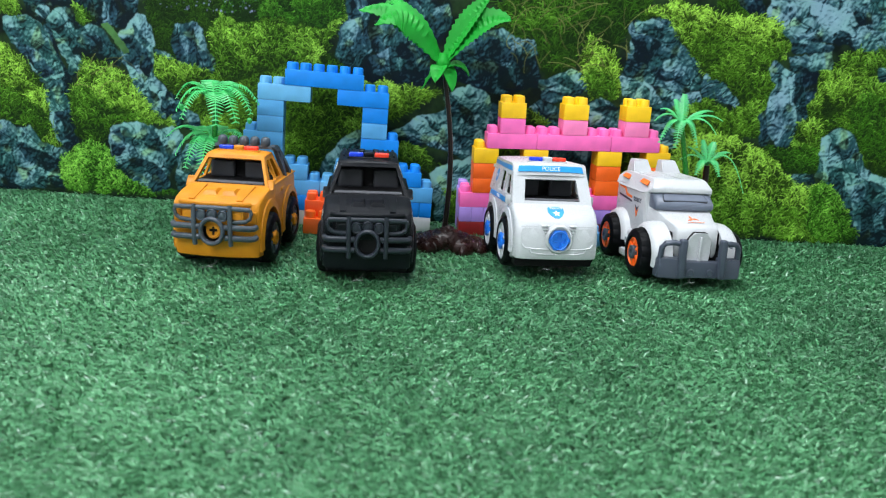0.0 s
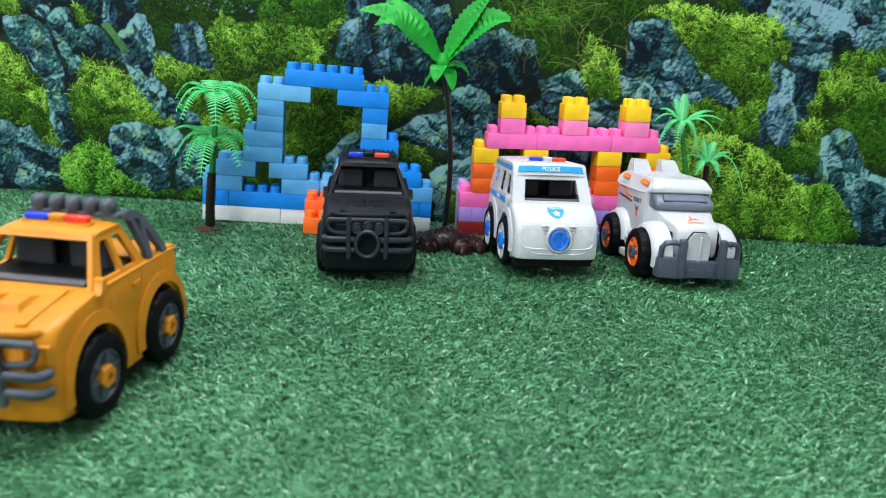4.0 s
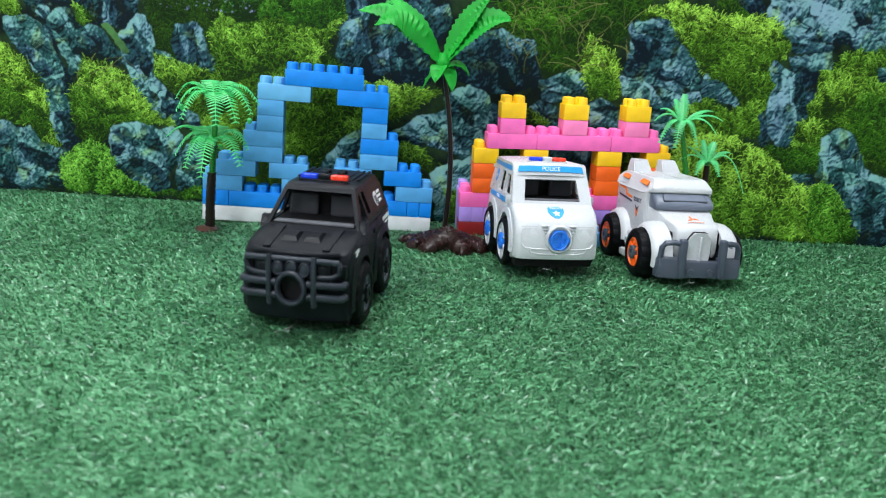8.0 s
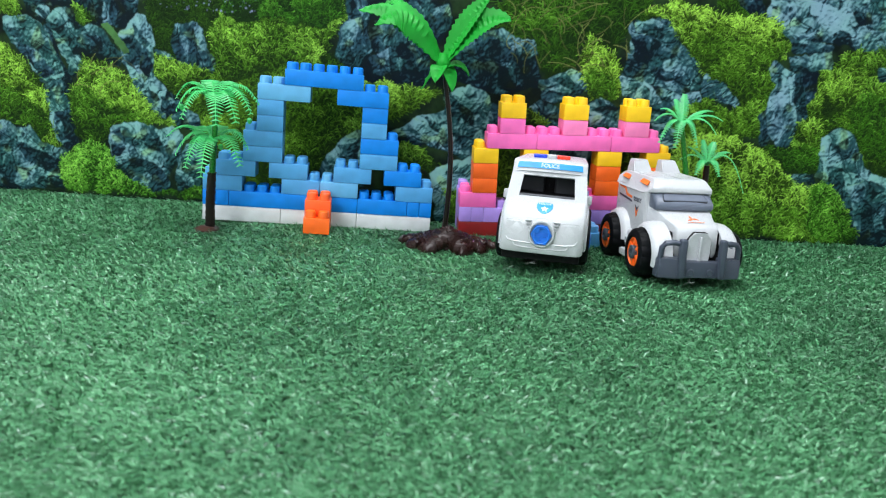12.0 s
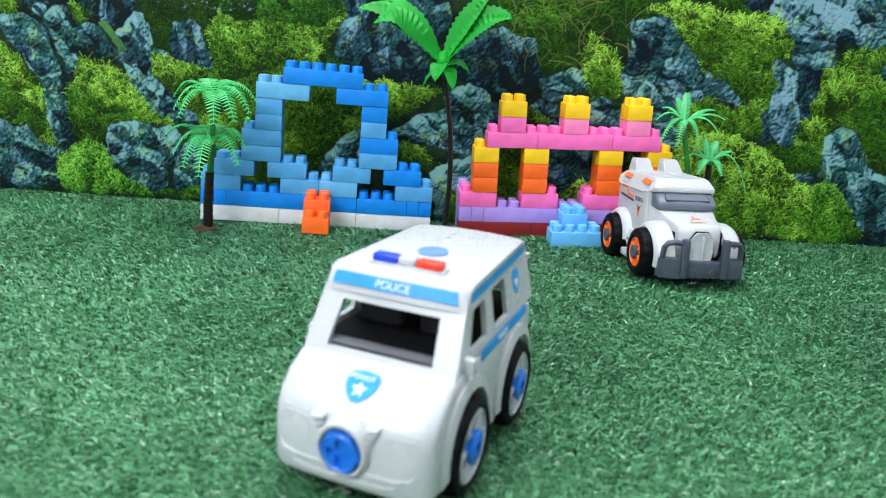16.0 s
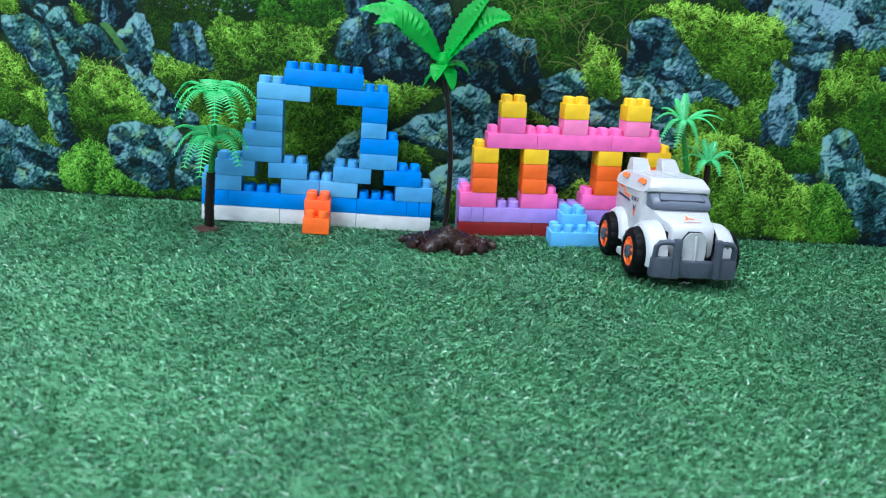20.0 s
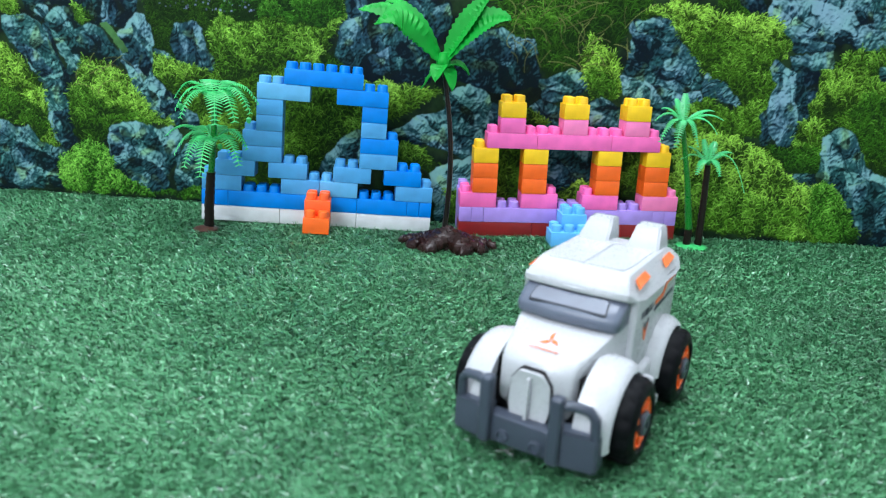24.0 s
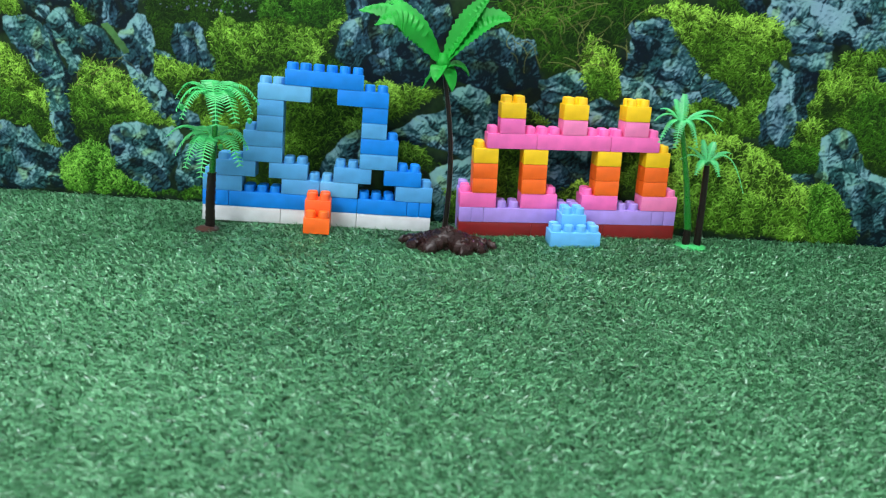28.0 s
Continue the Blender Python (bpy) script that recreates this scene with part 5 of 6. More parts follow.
    lathe(bm, [(9.7, 0), (9.7, 4.5), (9.0, 4.5), (8.6, 1.2), (1, 1.2)], 24, Matrix.Translation((0, -79, 37.5)) @ Matrix.Rotation(radians(90), 4, "X"))
    part("winch_cup", mm(bm), CHASSIS, car)
    if hub:
        front_screw(car, -79.6, 37.5, 6.4, hub, "", 24)
    if pickup:
        # open bed, roll bar and five roof lamps
        bm = bmesh.new()
        plate(bm, [(-37, 25), (37, 25), (37, 59), (-37, 59)], [[(-32, 27), (32, 27), (32, 56), (-32, 56)]], 4, lambda a, b, d: (a, b, 61.8 + d))
        part("bed_rim", mm(bm), paint, car, smooth=20)
        for s in (-1, 1):
            bm = bmesh.new()
            plate(bm, [(15, 96), (21, 99), (30, 97), (39, 88), (48, 68), (48, 62), (42, 62), (42, 68), (34, 85), (31, 68), (31, 62), (26, 62), (26, 72), (21, 92)], [[(25, 93), (31, 91), (28, 82)]], 4, lambda a, b, d, s=s: (s * (38.2 - d - 0.24 * max(0, b - 66)), a, b))
            part("roll_bar", mm(bm), bar, car, smooth=20)
        bm = bmesh.new()
        box(bm, -30, 30, 12, 20, 95, 98.5, 1.2)
        part("lamp_rail", mm(bm), bar, car)
        for x in (-22, -11, 0, 11, 22):
            bm = bmesh.new()
            lathe(bm, [(4.2, 98), (4.9, 100), (4.9, 103.5), (4.0, 106), (2.2, 107.4), (0.5, 107.6)], 14, Matrix.Translation((x, 15, 0)))
            part("roof_lamp", mm(bm), bar, car, "grey domed roof lamp")
        bm = bmesh.new()
        box(bm, -34, 34, 58, 64, 22, 31, 1.5)
        part("rear_bumper", mm(bm), paint, car)
    else:
        for x, y in ((-7, 22), (7, 22), (-7, 31), (7, 31)):
            bm = bmesh.new()
            lathe(bm, [(3.2, 94), (3.2, 97.4), (2.6, 98), (1, 98)], 14, Matrix.Translation((x, y, 0)))
            part("roof_peg", mm(bm), paint, car)
        for x in (-25, -20, -15, 15, 20, 25):
            bm = bmesh.new()
            box(bm, x - 1.3, x + 1.3, 10, 50, 94.0, 95.3, 0.4, 1)
            part("roof_rib", mm(bm), paint, car)
        # badge, bars and stripe on the flanks
        for s in (-1, 1):
            def on_side(y, z):
                lean = math.degrees(math.atan(0.32))
                return Matrix.Translation((s * (37.15 - 0.32 * (z - 64)) / 1000, y / 1000, z / 1000)) @ (pose(0, 0, 0, 0, 0, 90 if s > 0 else -90) @ pose(0, 0, 0, 90 - lean))
            bm = bmesh.new()
            flat_shape(bm, [(p[0] / 1000, p[1] / 1000) for p in smoothed([(-5, 5), (0, 6.6), (5, 5), (4.6, -1.6), (0, -7.4), (-4.6, -1.6)], 1)], on_side(35, 75.5))
            part("shield_badge", bm, DECALWHITE, car, "white shield print")
            bm = bmesh.new()
            flat_shape(bm, [(p[0] / 1000, p[1] / 1000) for p in [(-3, 2.5), (3, 3), (2.5, -2), (0, -5), (-3, -1)]], on_side(35, 75.5) @ Matrix.Translation((0, 0, 0.0003)))
            part("badge_emblem", bm, BARGREY, car)
            for k, (w, zz) in enumerate(((5, 83), (5.8, 79.5), (4.2, 76))):
                bm = bmesh.new()
                flat_shape(bm, [(-w / 1000, -0.0011), (w / 1000, -0.0011), (w / 1000, 0.0011), (-w / 1000, 0.0011)], on_side(46.5, zz - 3.5))
                part("print_bar", bm, DECALWHITE, car)
            for w, y, z, h in ((12, 46, 59.5, 1.5), (7, 50, 55.5, 0.7), (6, -48, 55, 2.0)):
                bm = bmesh.new()
                z_m = Matrix.Translation((s * 39.3 / 1000, y / 1000, z / 1000)) @ pose(0, 0, 0, 0, 0, 90 if s > 0 else -90) @ pose(0, 0, 0, 90)
                flat_shape(bm, [((-w + 2) / 1000, -h / 1000), (w / 1000, -h / 1000), ((w - 1) / 1000, h / 1000), (-w / 1000, h / 1000)], z_m)
                part("print_stripe", bm, DECALWHITE, car)
    proportion(car, [(-95, -85.5), (-80, -72.5), (-63, -62), (-35, -35), (80, 80)], [(0, 0), (30, 30), (65, 69.5), (95, 96.5 if pickup else 98.5), (110, 110 if pickup else 113)], 6.0, 0.075)
    pull_string(car, -64)
    wheels = four_wheels(car, 35, 43, 23.4, 24.6, 18, 14.6, BARGREY, TRUCKORANGE if pickup else BLACKBODY)
    return car, wheels


def nose_bow(a):
    """How far the van's front draws back towards its corners."""
    return 5.6 * abs(a / 38) ** 6


def police_van():
    car = thing("toy_police_van", pose(0, 0, 0), "white plastic toy police van with blue stripes and shield", "toy car", "toy vehicles on the turf")
    nose = [(-72, 15), (-80.5, 15.5), (-82.3, 18), (-82.5, 26), (-82, 36), (-80.5, 43), (-76, 48.5), (-66, 54), (-54, 58.6), (-46, 60.6)]
    bm = bmesh.new()
    loft_x(bm, low_profile(nose, 66, 61), STATIONS, body_warp(38, -56, 6, 6))
    part("body", mm(bm), CARWHITE, car, smooth=40)
    chassis(car, -72, 62, 7)
    for s in (-1, 1):
        for y in (-35, 35):
            arch_flare(car, s * 38, y, CARWHITE, 4)
        out = [(-48, 61), (-46, 66), (-34, 90), (-32, 95), (66, 95), (67, 61)]
        holes = [rounded([(-33, 65), (-25.5, 86), (-9, 86), (-9, 65)], 2), rounded([(2, 64.5), (2, 87), (24, 87), (24, 64.5)], 2)]
        side_panel(car, s, out, holes, CARWHITE, 38, 62, 0.10)
        mirror(car, s, -38, 62, CARWHITE)
    windshield_frame(car, "windshield_frame", -50.9, 58, -34, 90, 38, 35, (4.6, 7.4, 11.2), CARWHITE)
    windshield_frame(car, "tailgate", 68, 62, 66, 93, 38, 35, (7, 8, 8), CARWHITE)
    bm = bmesh.new()
    prof = [(-38, 88), (-34.5, 96), (-33, 97.6), (-29, 98.8), (60, 98.8), (66, 97.4), (68, 94), (68, 88)]
    loft_x(bm, prof, [(-35.6, 1.8), (-34.8, 0.6), (-31, 0), (-12, 0), (12, 0), (31, 0), (34.8, 0.6), (35.6, 1.8)], lambda x, y, z: (x, y + 2 * (x / 35) ** 2 * (1 if y < 0 else -1), z - 1.0 * (abs(x) / 35) ** 4))
    part("roof", mm(bm), CARWHITE, car)
    # blue band above the windshield and along the roof edge
    bm = bmesh.new()
    plate(bm, [(-31.5 + 6.3 * i, 0) for i in range(11)] + [(30.5 - 6.1 * i, 5.4) for i in range(11)], [], 0.5, lambda a, b, d: (a, -38.0 + (b + 3.0) * 0.4375 + 2.0 * (min(31.5, abs(a)) / 35) ** 2 - d - 0.5, 91.0 + b - 1.0 * (abs(a) / 35) ** 4 + d * 0.3))
    band = part("roof_band", mm(bm), DECALBLUE, car, "blue band lettered in white")
    word("lettering", "POLICE", 0.0054, DECALWHITE, band, Matrix.Translation((0, -0.0370, 0.0942)) @ pose(0, 0, 0, 66.4, 0, 0))
    for s in (-1, 1):
        bm = bmesh.new()
        plate(bm, [(-30, 90.5), (64, 90.5), (64, 95), (-30, 95)], [], 0.5, lambda a, b, d, s=s: (s * (35.4 + d - 0.06 * (b - 90)), a, b))
        part("side_band", mm(bm), DECALBLUE, car)
        bm = bmesh.new()
        plate(bm, [(-20, 57), (52, 57), (52, 61.4), (-20, 61.4)], [], 0.5, lambda a, b, d, s=s: (s * (38.9 + d), a, b))
        stripe = part("side_stripe", mm(bm), DECALBLUE, car)
        word("lettering", "POLICE", 0.0042, DECALWHITE, stripe, Matrix.Translation((s * 0.03945, 0.010, 0.0625)) @ pose(0, 0, 0, 90, 0, 90 * s))
        bm = bmesh.new()
        plate(bm, smoothed([(36, 85), (42, 87), (48, 85), (47.5, 76), (42, 70), (36.5, 76)], 1), [], 0.5, lambda a, b, d, s=s: (s * (38 - 0.10 * (b - 62) + d), a, b))
        part("side_shield", mm(bm), DECALBLUE, car)
        bm = bmesh.new()
        plate(bm, [(39, 80), (45, 80), (42, 75)], [], 0.3, lambda a, b, d, s=s: (s * (38.5 - 0.10 * (b - 62) + d), a, b))
        part("shield_star", mm(bm), DECALWHITE, car)
        bm = bmesh.new()
        box(bm, *sorted((s * 34, s * 38)), 64, 69.5, 85, 89, 1)
        part("corner_lug", mm(bm), CARWHITE, car)
        x = 25.5 * s
        for k, (hw, hh, out) in enumerate(((9.6, 7.0, 1.6), (8.2, 5.6, 2.3))):
            bm = bmesh.new()
            plate(bm, rounded([(x - hw, 37.5 - hh), (x + hw, 37.5 - hh), (x + hw, 37.5 + hh), (x - hw, 37.5 + hh)], 4.0, 5), [], 3, lambda a, b, d, out=out: (a, -79.9 + nose_bow(a) + max(0, b - 36) * 0.24 - d * out / 3, b))
            part("headlight", mm(bm), CARWHITE, car, smooth=50)
    # hood panel edge, shield, grille slats and nose
    hood = lambda a, b, d: (a * 0.92, -66.5 + (b + 63.5) * 0.9, 51.4 + (-61.5 + (b + 63.5) * 0.9 + 67) * 0.46 - max(0, -66 - b) * 0.2 - 1.2 * (a / 38) ** 2 + d)
    bm = bmesh.new()
    plate(bm, smoothed([(-8.2, -55.5), (-4.5, -54.8), (0, -53.8), (4.5, -54.8), (8.2, -55.5), (8.0, -65), (0, -72.5), (-8.0, -65)], 1), [], 0.6, hood)
    shield = part("hood_shield", mm(bm), DECALBLUE, car, "blue shield with a white star")
    bm = bmesh.new()
    star = [((3.9 if i % 2 == 0 else 1.7) * math.sin(i * math.pi / 5), -65 + (4.2 if i % 2 == 0 else 1.8) * math.cos(i * math.pi / 5)) for i in range(10)]
    plate(bm, star, [], 0.95, hood)
    part("star", mm(bm), DECALWHITE, shield)
    word("lettering", "POLICE", 0.0036, DECALWHITE, shield, Matrix.Translation((0, -0.0622, 0.0606)) @ pose(0, 0, 0, 23, 0, 0))
    for k in range(4):
        for s in (-1, 1):
            bm = bmesh.new()
            box(bm, *sorted((s * 10, s * (16 - k * 1.1))), -84 + k * 0.0, -78, 44.5 - k * 2.6, 45.5 - k * 2.6, 0.3, 1)
            part("grille_slat", mm(bm), CARWHITE, car)
    for z, w in ((25, 33), (20.5, 26)):
        bm = bmesh.new()
        tube(bm, [(-w, -82.4 + nose_bow(w), z + 4), (-w * 0.93, -82.5 + nose_bow(w * 0.93), z + 1), (-w * 0.7, -82.6, z), (0, -82.7, z - 0.5), (w * 0.7, -82.6, z), (w * 0.93, -82.5 + nose_bow(w * 0.93), z + 1), (w, -82.4 + nose_bow(w), z + 4)], 0.7, 6)
        part("bumper_line", mm(bm), CARWHITE, car)
    bm = bmesh.new()
    lathe(bm, [(12.6, -4), (12.2, 3), (11.4, 4), (10.3, 4), (10.3, 1), (1, 1)], 30, Matrix.Translation((0, -82, 34)) @ Matrix.Rotation(radians(90), 4, "X"))
    part("nose_ring", mm(bm), CARWHITE, car)
    front_screw(car, -84.2, 33.4, 9.9, HUBBLUE, "cobalt blue cross-head screw")
    light_bar(car, -20, 98.9, CARWHITE, 0.92)
    bm = bmesh.new()
    lathe(bm, [(8, 98.0), (8, 98.9), (7.4, 99.1), (1, 98.8)], 24, Matrix.Translation((0, 8, 0.6)))
    part("roof_disc", mm(bm), DECALPALE, car, "pale blue round roof sticker")
    for x, y in ((-6, 38), (6, 38), (-6, 46), (6, 46)):
        bm = bmesh.new()
        lathe(bm, [(2.4, 98), (2.4, 99.3), (1.5, 99.3)], 12, Matrix.Translation((x, y, 0)))
        part("roof_peg", mm(bm), CARWHITE, car)
    seats(car, -16, 62, 81, (-45, 62, 61.8), 34)
    proportion(car, [(-95, -89), (-80, -75.5), (-62, -61), (-47, -47.4), (60, 60), (80, 82)], [(0, 0), (40, 41), (62, 65.5), (88, 88.5), (110, 110.5)])
    for ob in car.children_recursive:
        for v in ob.data.vertices:
            if not ob.name.startswith("lettering"):
                v.co.x *= 1 - 0.11 * min(1.0, max(0.0, (v.co.y + 0.035) / 0.10)) * min(1.0, max(0.0, (v.co.z - 0.058) / 0.03))
    pull_string(car, -60)
    wheels = four_wheels(car, 35, 44, 23.8, 24.8, 18, 18.0, CARWHITE, HUBBLUE, "smooth")
    return car, wheels


def robot_truck():
    car = thing("toy_robot_truck", pose(0, 0, 0), "white plastic toy robot truck with orange wheels and grey bumper", "toy car", "toy vehicles on the turf")
    # cab block with an overhanging rounded roof cap
    bm = bmesh.new()
    prof = [(-17, 32), (-17, 78), (54, 80), (56, 74), (56, 34), (50, 30), (-14, 30)]
    loft_x(bm, prof, [(-33, 3), (-32.6, 1.4), (-31.4, 0.3), (-26, 0), (26, 0), (31.4, 0.3), (32.6, 1.4), (33, 3)])
    part("cab", mm(bm), CARWHITE, car, smooth=35)
    bm = bmesh.new()
    prof = [(-20, 77.5), (-25.5, 78), (-26.5, 79), (-26.5, 82), (-25.5, 84), (-19, 89.6), (-15, 90.6), (-11, 90.8), (46, 90.8), (54, 89), (57.5, 84), (57.5, 77), (50, 75.5), (-10, 75.5)]

    def cap(x, y, z):
        up = max(0.0, z - 82) / 9
        front = max(0.0, -8 - y) / 18
        return (x * (1 - 0.24 * up) * (1 - 0.13 * front * front), y + 2.2 * (x / 34) ** 2 * (y < 0), z)
    loft_x(bm, prof, [(-34, 1.2), (-33.6, 0.4), (-33, 0), (-22, 0), (-10, 0), (10, 0), (22, 0), (33, 0), (33.6, 0.4), (34, 1.2)], cap)
    part("roof", mm(bm), CARWHITE, car, smooth=28)
    # panel seams across the roof
    for a0, a1, b0, b1 in ((-0.2, 0.2, -15, 36), (-24, 24, 35.7, 36.2)):
        bm = bmesh.new()
        box(bm, a0, a1, b0, b1, 90.4, 90.95)
        part("roof_seam", mm(bm), CARWHITE, car)
    bm = bmesh.new()
    tube(bm, [(-28.5, -23.4, 80.6), (-20, -25.2, 80.6), (0, -26.4, 80.6), (20, -25.2, 80.6), (28.5, -23.4, 80.6)], 0.5, 6)
    part("roof_lip", mm(bm), CARWHITE, car)
    for s in (-1, 1):
        bm = bmesh.new()
        plate(bm, rounded([(1.0, -12), (21.5, -12), (23, 0), (23, 34), (1.0, 34)], 1.5), [], 1.0, lambda a, b, d, s=s: (s * a, b, 90.3 + d))
        part("roof_panel", mm(bm), CARWHITE, car, smooth=20)
        # fin: a tall block with a sloping front
        bm = bmesh.new()
        lo = [(6, 37), (25, 37), (25, 55), (6, 55)]
        hi = [(7.5, 44.5), (22.5, 44.5), (23, 55), (7, 55)]
        rings(bm, [[(s * a, b, 86) for a, b in lo], [(s * a, b, 92) for a, b in lo], [(s * a, b, 101.6) for a, b in hi], [(s * (a * 0.94 + 0.9), b, 102.6) for a, b in hi]])
        bmesh.ops.bevel(bm, geom=bm.edges[:], offset=1.0, segments=2, affect="EDGES")
        part("roof_fin", mm(bm), CARWHITE, car, "tall white roof fin")
        # marks on the flank
        for y0, y1, z0, z1 in ((-14, 8, 83.2, 87.8), (33, 51, 83.2, 87.8)):
            bm = bmesh.new()
            plate(bm, [(y0, z0), (y1, z0 + 1.2), (y1 - 2.5, z1), (y0 + 2.5, z1 - 0.6)], [], 1.6, lambda a, b, d, s=s: (s * (32.95 - 0.88 * (b - 82) + d * 0.3 - 0.15), a, b + d * 0.3))
            part("orange_vent", mm(bm), DECALORANGE, car, "orange flank vent")
        for lp, mat in (([(18.5, 66), (31, 67), (36, 73), (50, 74), (50, 76.4), (35, 75.4), (30, 69.4), (18.5, 68.4)], DECALORANGE), ([(18, 62.4), (48, 65), (48, 67), (18, 64.4)], DECALNAVY)):
            bm = bmesh.new()
            plate(bm, lp, [], 0.5, lambda a, b, d, s=s: (s * (32.9 + d), a, b))
            part("flank_stripe", mm(bm), mat, car)
        word("lettering", "ROBOT", 0.0062, DECALNAVY, car, Matrix.Translation((s * 0.0332, 0.003, 0.0665)) @ pose(0, 0, 0, 90, 0, 90 * s))
        for lp, mat in (([(-2, 61.5), (3, 58.5), (8, 61.5), (3, 55.5)], DECALNAVY), ([(-1, 58.6), (3, 54.6), (7, 58.6), (3.8, 50), (2.2, 50)], DECALORANGE)):
            bm = bmesh.new()
            plate(bm, lp, [], 0.5, lambda a, b, d, s=s: (s * (32.9 + d), a, b))
            part("flank_emblem", mm(bm), mat, car)
        # fenders: broad mudguards, rounded over at the outer edge, with a front apron
        for y in (-40, 40):
            a0, a1 = (-8, 196) if y < 0 else (-14, 178)
            bm = bmesh.new()
            loops = []
            for k in range(23):
                a = radians(a0 + (a1 - a0) * k / 22)
                c, sn = math.cos(a), math.sin(a)
                ln = 1.0 + (0.10 * max(0.0, -c) if y < 0 else 0.06 * max(0.0, c))
                loops.append([(s * xx, y + rr * c * ln, 23 + rr * sn) for xx, rr in ((24 if y < 0 else 16, 30.5), (30, 30.3), (37, 29.2), (40.5, 27.0), (41.5, 24.4), (40.0, 24.0), (24 if y < 0 else 16, 24.0))])
            rings(bm, loops)
            part("fender", mm(bm), CARWHITE, car, smooth=50)
        bm = bmesh.new()
        box(bm, *sorted((s * 22, s * 37)), -16, 18, 16, 36, 4, 3)
        box(bm, *sorted((s * 30, s * 44)), -12, 12, 10, 17, 2, 2)
        part("side_step", mm(bm), CARWHITE, car)
        bm = bmesh.new()
        lathe(bm, [(5, 0), (5, 5), (3.6, 6.4), (2.6, 6.4), (2.6, 3), (0.5, 3)], 16, Matrix.Translation((s * 36.5, -2, 27)) @ Matrix.Rotation(radians(90 * s), 4, "Y"))
        part("side_socket", mm(bm), CARWHITE, car)
    # hood: broad at the cab, drawn in towards the grille
    bm = bmesh.new()
    prof = [(-14, 26), (-64, 22), (-69, 28), (-70, 40), (-69.5, 48), (-67.5, 52.5), (-63, 55.2), (-50, 58.2), (-34, 62), (-14, 66)]
    loft_x(bm, prof, [(-19, 3.2), (-18.7, 1.6), (-17.4, 0.4), (-8, 0), (0, 0), (8, 0), (17.4, 0.4), (18.7, 1.6), (19, 3.2)], lambda x, y, z: (x * (1 + 0.50 * (y + 72) / 50), y + 3 * (x / 19) ** 2 * (y < -40), z))
    part("hood", mm(bm), CARWHITE, car, smooth=35)
    deck = lambda a, b, d: (a, b, 58.3 + (b + 50) * 0.237 + d)
    for k in range(3):
        t = radians(120 * k + 90)
        c, sn = math.cos(t), math.sin(t)
        blade = [(0.3, 0.2), (1.3, 1.4), (3.5, 1.6), (6.0, 0.2), (3.8, 0.3), (2.1, -0.4)]
        bm = bmesh.new()
        plate(bm, [(u * c - w * sn, -50.5 + (u * sn + w * c) * 1.15) for u, w in blade], [], 0.5, deck)
        part("hood_emblem", mm(bm), DECALORANGE, car)
    word("lettering", "ROBOT", 0.0048, DECALORANGE, car, Matrix.Translation((0, -0.0595, 0.0567)) @ pose(0, 0, 0, 13.3, 0, 180))
    # visor: a blunt box with a flat panel let into its sloping top
    bm = bmesh.new()
    prof = [(-14, 62.5), (-30, 61.8), (-34.5, 62.6), (-36.5, 65), (-36.5, 68.6), (-34.5, 71.6), (-25, 77.8), (-14, 78.5)]
    loft_x(bm, smoothed(prof, 1), [(-29, 3.2), (-28.6, 1.6), (-27.4, 0.5), (-25, 0), (-10, 0), (10, 0), (25, 0), (27.4, 0.5), (28.6, 1.6), (29, 3.2)], lambda x, y, z: (x, y + 3.0 * (x / 29) ** 4 * (y < -20), z))
    part("visor", mm(bm), VISORGREY, car, "blue-grey visor", smooth=40)
    for hw, y0, y1, out, mat in ((22, -34.2, -25.4, 0.25, TRIMBLACK), (21.3, -33.6, -26.0, 0.6, VISORGREY)):
        bm = bmesh.new()
        plate(bm, rounded([(-hw, y0), (hw, y0), (hw - 1.5, y1), (-hw + 1.5, y1)], 1.6), [], 1.0, lambda a, b, d, out=out: (a, b, 71.4 + (b + 34.5) * 0.655 + d + out - 1.0))
        part("visor_panel", mm(bm), mat, car)
    # grille, frame rails, bumper
    bm = bmesh.new()
    plate(bm, rounded([(-8.5, 20), (8.5, 20), (10.5, 30), (10, 43), (5.5, 49), (-5.5, 49), (-10, 43), (-10.5, 30)], 1.5), [], 8, lambda a, b, d: (a * 1.06, -67 - d + 3.5 * abs(a / 12), b))
    part("grille", mm(bm), CARWHITE, car, "white rounded radiator grille")
    bm = bmesh.new()
    box(bm, -0.9, 0.9, -75.7, -72, 22, 46, 0.6, 2)
    part("grille_rib", mm(bm), CARWHITE, car)
    # black plate that stands in for the shaded gap round the grille
    bm = bmesh.new()
    plate(bm, rounded([(-12.4, 18), (12.4, 18), (12.2, 30), (10.9, 43.2), (6.0, 49.8), (-6.0, 49.8), (-10.9, 43.2), (-12.2, 30)], 1.5), [], 3, lambda a, b, d: (a, -68.2 - d, b))
    part("grille_gap", mm(bm), CHASSIS, car)
    bm = bmesh.new()
    box(bm, -30, 30, -64, 56, 14, 30, 2)
    box(bm, -27, 27, -60, -18, 26, 47, 2)
    part("chassis", mm(bm), CHASSIS, car, "black underbody")
    bm = bmesh.new()
    box(bm, -19, 19, -80, -70, 9, 24, 1.6, 2)
    part("bumper", mm(bm), BUMPERGREY, car, "blue-grey front bumper")
    for x in (-9, 9):
        bm = bmesh.new()
        lathe(bm, [(3.6, 0), (3.6, 1), (2.6, 1.4), (2.4, 0.4), (0.5, 0.4)], 16, Matrix.Translation((x, -80, 14)) @ Matrix.Rotation(radians(90), 4, "X"))
        part("bumper_lamp", mm(bm), BUMPERGREY, car)
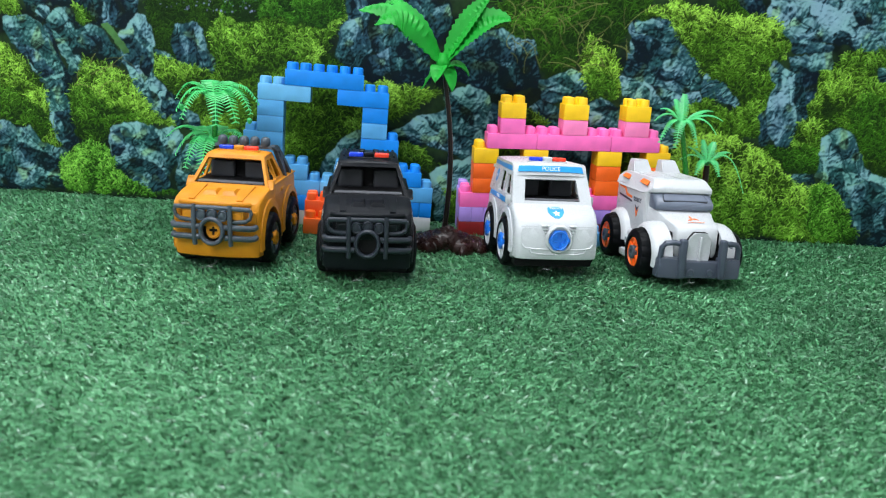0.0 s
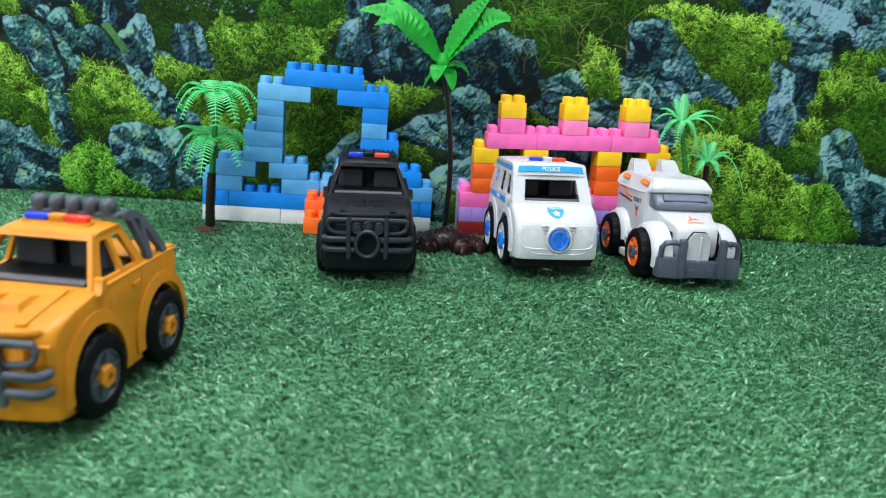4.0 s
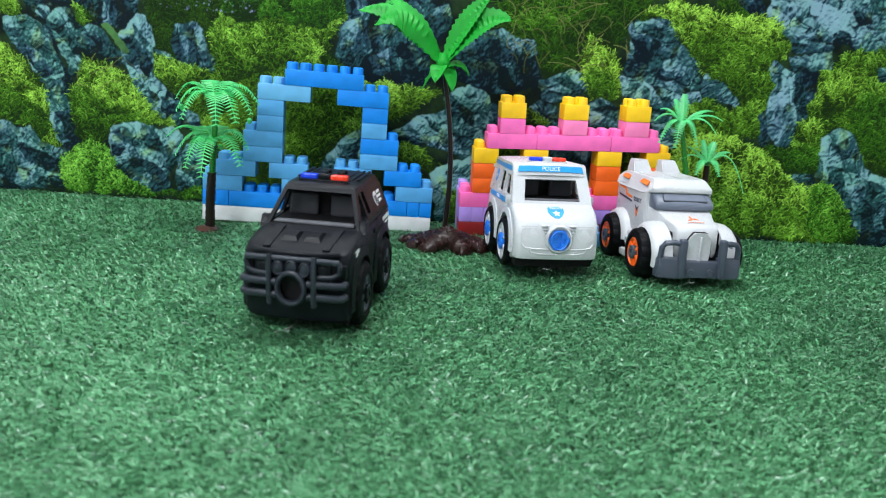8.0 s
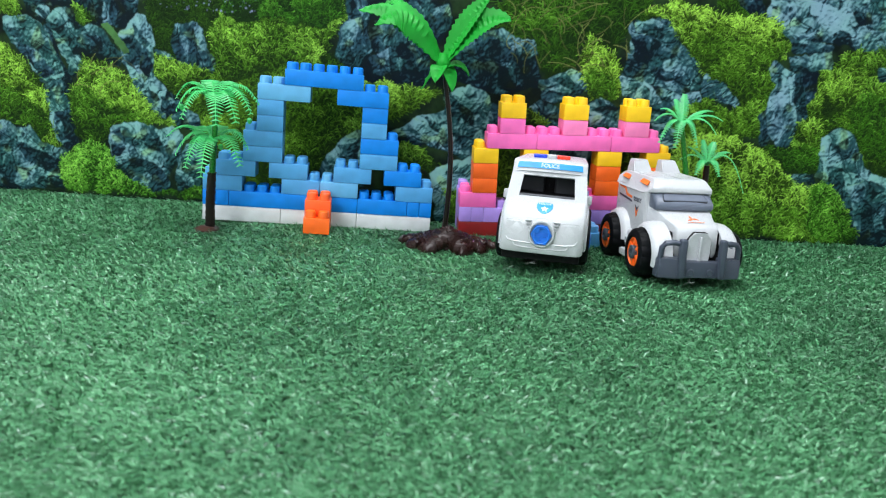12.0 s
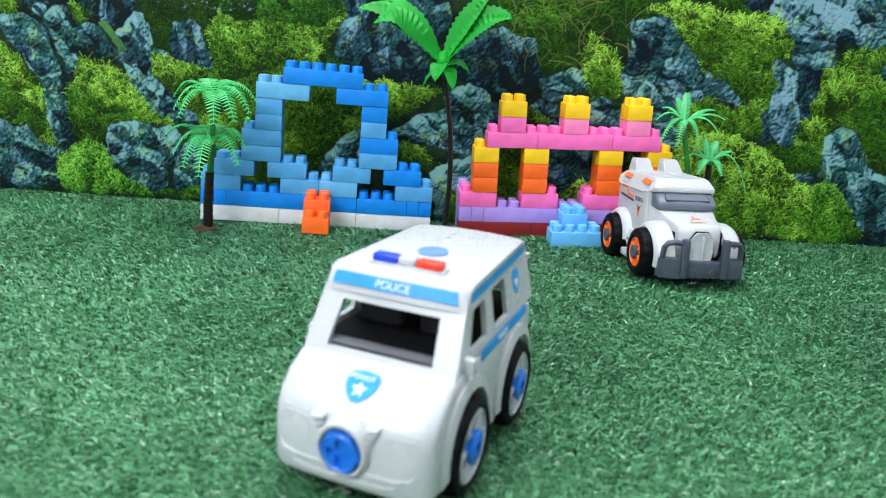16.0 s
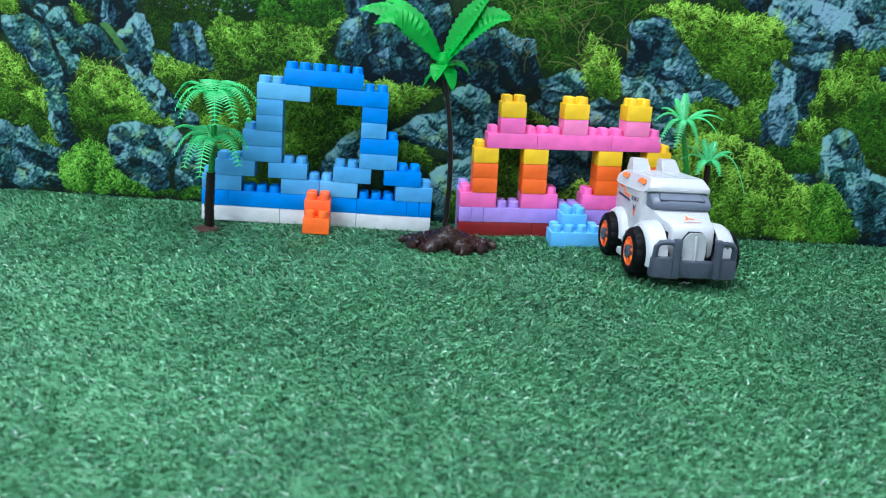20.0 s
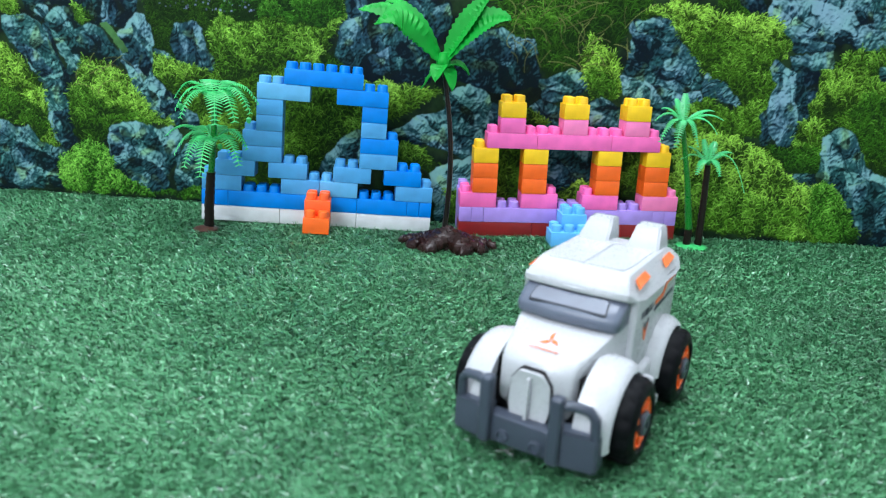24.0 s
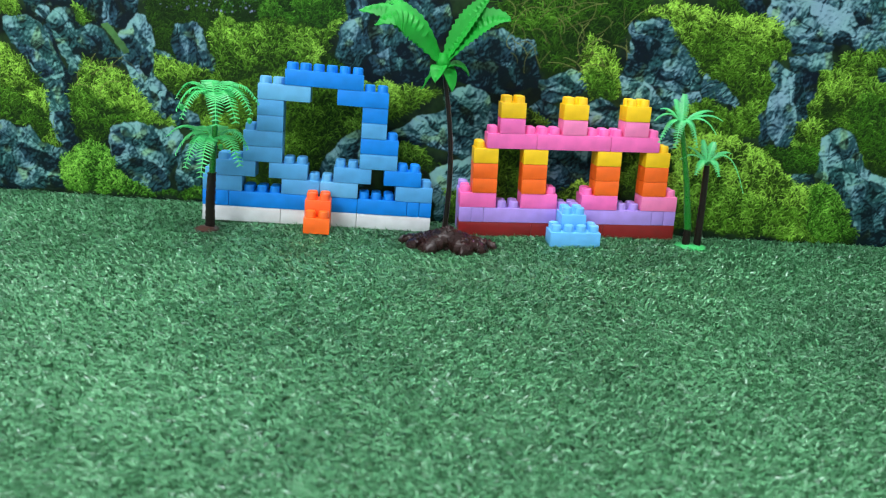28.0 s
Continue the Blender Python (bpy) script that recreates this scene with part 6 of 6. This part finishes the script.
    for s in (-1, 1):
        bm = bmesh.new()
        lo = [(18, -81), (39, -77), (39, -66), (18, -70)]
        rings(bm, [[(s * a, b, 8) for a, b in lo], [(s * a, b, 25) for a, b in lo], [(s * a * 0.985, b + 0.5, 27) for a, b in lo]])
        bmesh.ops.bevel(bm, geom=bm.edges[:], offset=1.0, segments=2, affect="EDGES")
        part("bumper_end", mm(bm), BUMPERGREY, car)
        bm = bmesh.new()
        box(bm, *sorted((s * 15.5, s * 22)), -84, -77, 9, 45, 2, 3)
        part("bumper_post", mm(bm), BUMPERGREY, car)
        bm = bmesh.new()
        tube(bm, [(s * 20, -79, 40), (s * 26, -77.5, 41), (s * 33, -76, 40), (s * 36, -75, 36), (s * 36.5, -74, 25)], 2.6, 10)
        part("bumper_loop", mm(bm), BUMPERGREY, car)
        bm = bmesh.new()
        box(bm, *sorted((s * 25, s * 34)), -70, -60, 25, 37, 2, 2)
        part("headlight", mm(bm), VISORGREY, car)
    proportion(car, [(-95, -95), (18, 18), (58, 66.5), (80, 91)], [(0, 0), (120, 120)])
    pull_string(car, -72)
    wheels = four_wheels(car, 40, 50, 22.8, 23.4, 20, 14.4, RIMORANGE, BARGREY, "robot")
    return car, wheels


orange_truck, orange_wheels = off_roader("toy_pickup_truck", "amber orange plastic toy pickup truck with grey bull bar", TRUCKORANGE, BARGREY, TRUCKORANGE, True)
black_suv, black_wheels = off_roader("toy_off_roader", "matt black plastic toy off-roader with blue and red roof lights", BLACKBODY, TRIMBLACK, None, False)
van, van_wheels = police_van()
robot, robot_wheels = robot_truck()
# ---- motion: seconds, place on the turf and turn of each car ----
TRUCK_ROWS = [
    (0, -0.1942, 0.653, -1.6), (1.3, -0.1942, 0.653, -1.6), (1.5, -0.1943, 0.6388, -2.4), (2, -0.1980, 0.6040, -3.2), (2.5, -0.2022, 0.5572, -3.8),
    (3, -0.2060, 0.5096, -4.2), (3.5, -0.2078, 0.4386, -5), (5.5, -0.2335, 0.226, -4), (6.5, -0.246, 0.10, -3), (8, -0.262, -0.10, -3), (28, -0.262, -0.10, -3),
]
SUV_ROWS = [
    (0, -0.0722, 0.6405, 6.8), (5.93, -0.0722, 0.6405, 6.8), (5.97, -0.0783, 0.6752, -4.2), (6.6, -0.0783, 0.6752, -4.2), (7, -0.0798, 0.6380, -4.5), (7.5, -0.0850, 0.5750, -5.3),
    (8, -0.0918, 0.5236, -6.5), (8.5, -0.1008, 0.4708, -7.4), (9, -0.1120, 0.4160, -7.4), (9.5, -0.1187, 0.3595, -9.0), (10, -0.1265, 0.3045, -10.2),
    (10.5, -0.1395, 0.2410, -10.4), (11, -0.1522, 0.1870, -10.5), (11.5, -0.172, 0.12, -10.5), (13.5, -0.23, -0.32, -10.5), (28, -0.23, -0.32, -10.5),
]
VAN_ROWS = [
    (0, 0.0932, 0.6870, 7.6, -5, -0.0025), (11.93, 0.0932, 0.6870, 7.6, -5, -0.0025), (11.97, 0.1040, 0.7030, -11.2, -4.5, -0.002), (12.6, 0.1040, 0.7030, -11.2, -4.5, -0.002), (13.4, 0.083, 0.627, -13.2), (14.5, 0.0462, 0.4950, -15.7), (15, 0.0272, 0.4385, -17),
    (15.5, 0.0070, 0.3785, -19.4), (16, -0.0078, 0.3395, -22), (16.5, -0.0332, 0.2900, -24.2), (17, -0.0510, 0.2490, -27.6), (17.5, -0.0800, 0.2037, -28),
    (18, -0.1110, 0.1480, -28), (18.5, -0.147, 0.1112, -28), (19, -0.195, 0.03, -27), (21, -0.42, -0.45, -27), (28, -0.42, -0.45, -27),
]
ROBOT_ROWS = [
    (0, 0.2243, 0.689, 6.2, -3.5, -0.003), (18.86, 0.2243, 0.689, 6.2, -3.5, -0.003), (18.9, 0.2218, 0.689, 5.9, -3.5, -0.003), (19.8, 0.2205, 0.688, 5.2, -3.5, -0.003), (20.4, 0.2185, 0.674, 0, -2, 0), (21, 0.209, 0.634, -9.4), (21.5, 0.195, 0.601, -13.2), (23.5, 0.1105, 0.433, -26.6),
    (24, 0.0840, 0.3815, -31.1), (24.5, 0.0604, 0.354, -33), (25, 0.0380, 0.3255, -36), (25.5, 0.0060, 0.2890, -39.6), (26, -0.0275, 0.2560, -43),
    (26.5, -0.0630, 0.2255, -44), (27, -0.0960, 0.1985, -45), (27.4, -0.1300, 0.1790, -45.5), (27.7, -0.1560, 0.1640, -46), (28, -0.195, 0.135, -46),
]


def drive(car, wheels, rows, radius):
    """Key a car along its rows, and roll its wheels by the way that it has gone."""
    # a row may also hold a tilt and a sink into the pile
    walk(car, [(t, pose(x, y, rest[1] if rest else 0.0, rest[0] if rest else 0.0, 0, a)) for t, x, y, a, *rest in rows])
    turn, keys = 0.0, [(0.0, 0.0)]
    for (t0, x0, y0, *_), (t1, x1, y1, *_) in zip(rows, rows[1:]):
        gone = math.hypot(x1 - x0, y1 - y0) / radius if t1 - t0 > 0.1 else 0.0
        steps = max(1, math.ceil(gone / 1.2))
        for i in range(1, steps + 1):
            keys.append((t0 + (t1 - t0) * i / steps, turn + gone * i / steps))
        turn += gone
    for w in wheels:
        place = Matrix.Translation(w.matrix_basis.translation)
        walk(w, [(t, place @ Matrix.Rotation(a, 4, "X")) for t, a in keys])


def motions():
    drive(orange_truck, orange_wheels, TRUCK_ROWS, 0.022)
    drive(black_suv, black_wheels, SUV_ROWS, 0.022)
    drive(van, van_wheels, VAN_ROWS, 0.022)
    drive(robot, robot_wheels, ROBOT_ROWS, 0.0215)


motions()
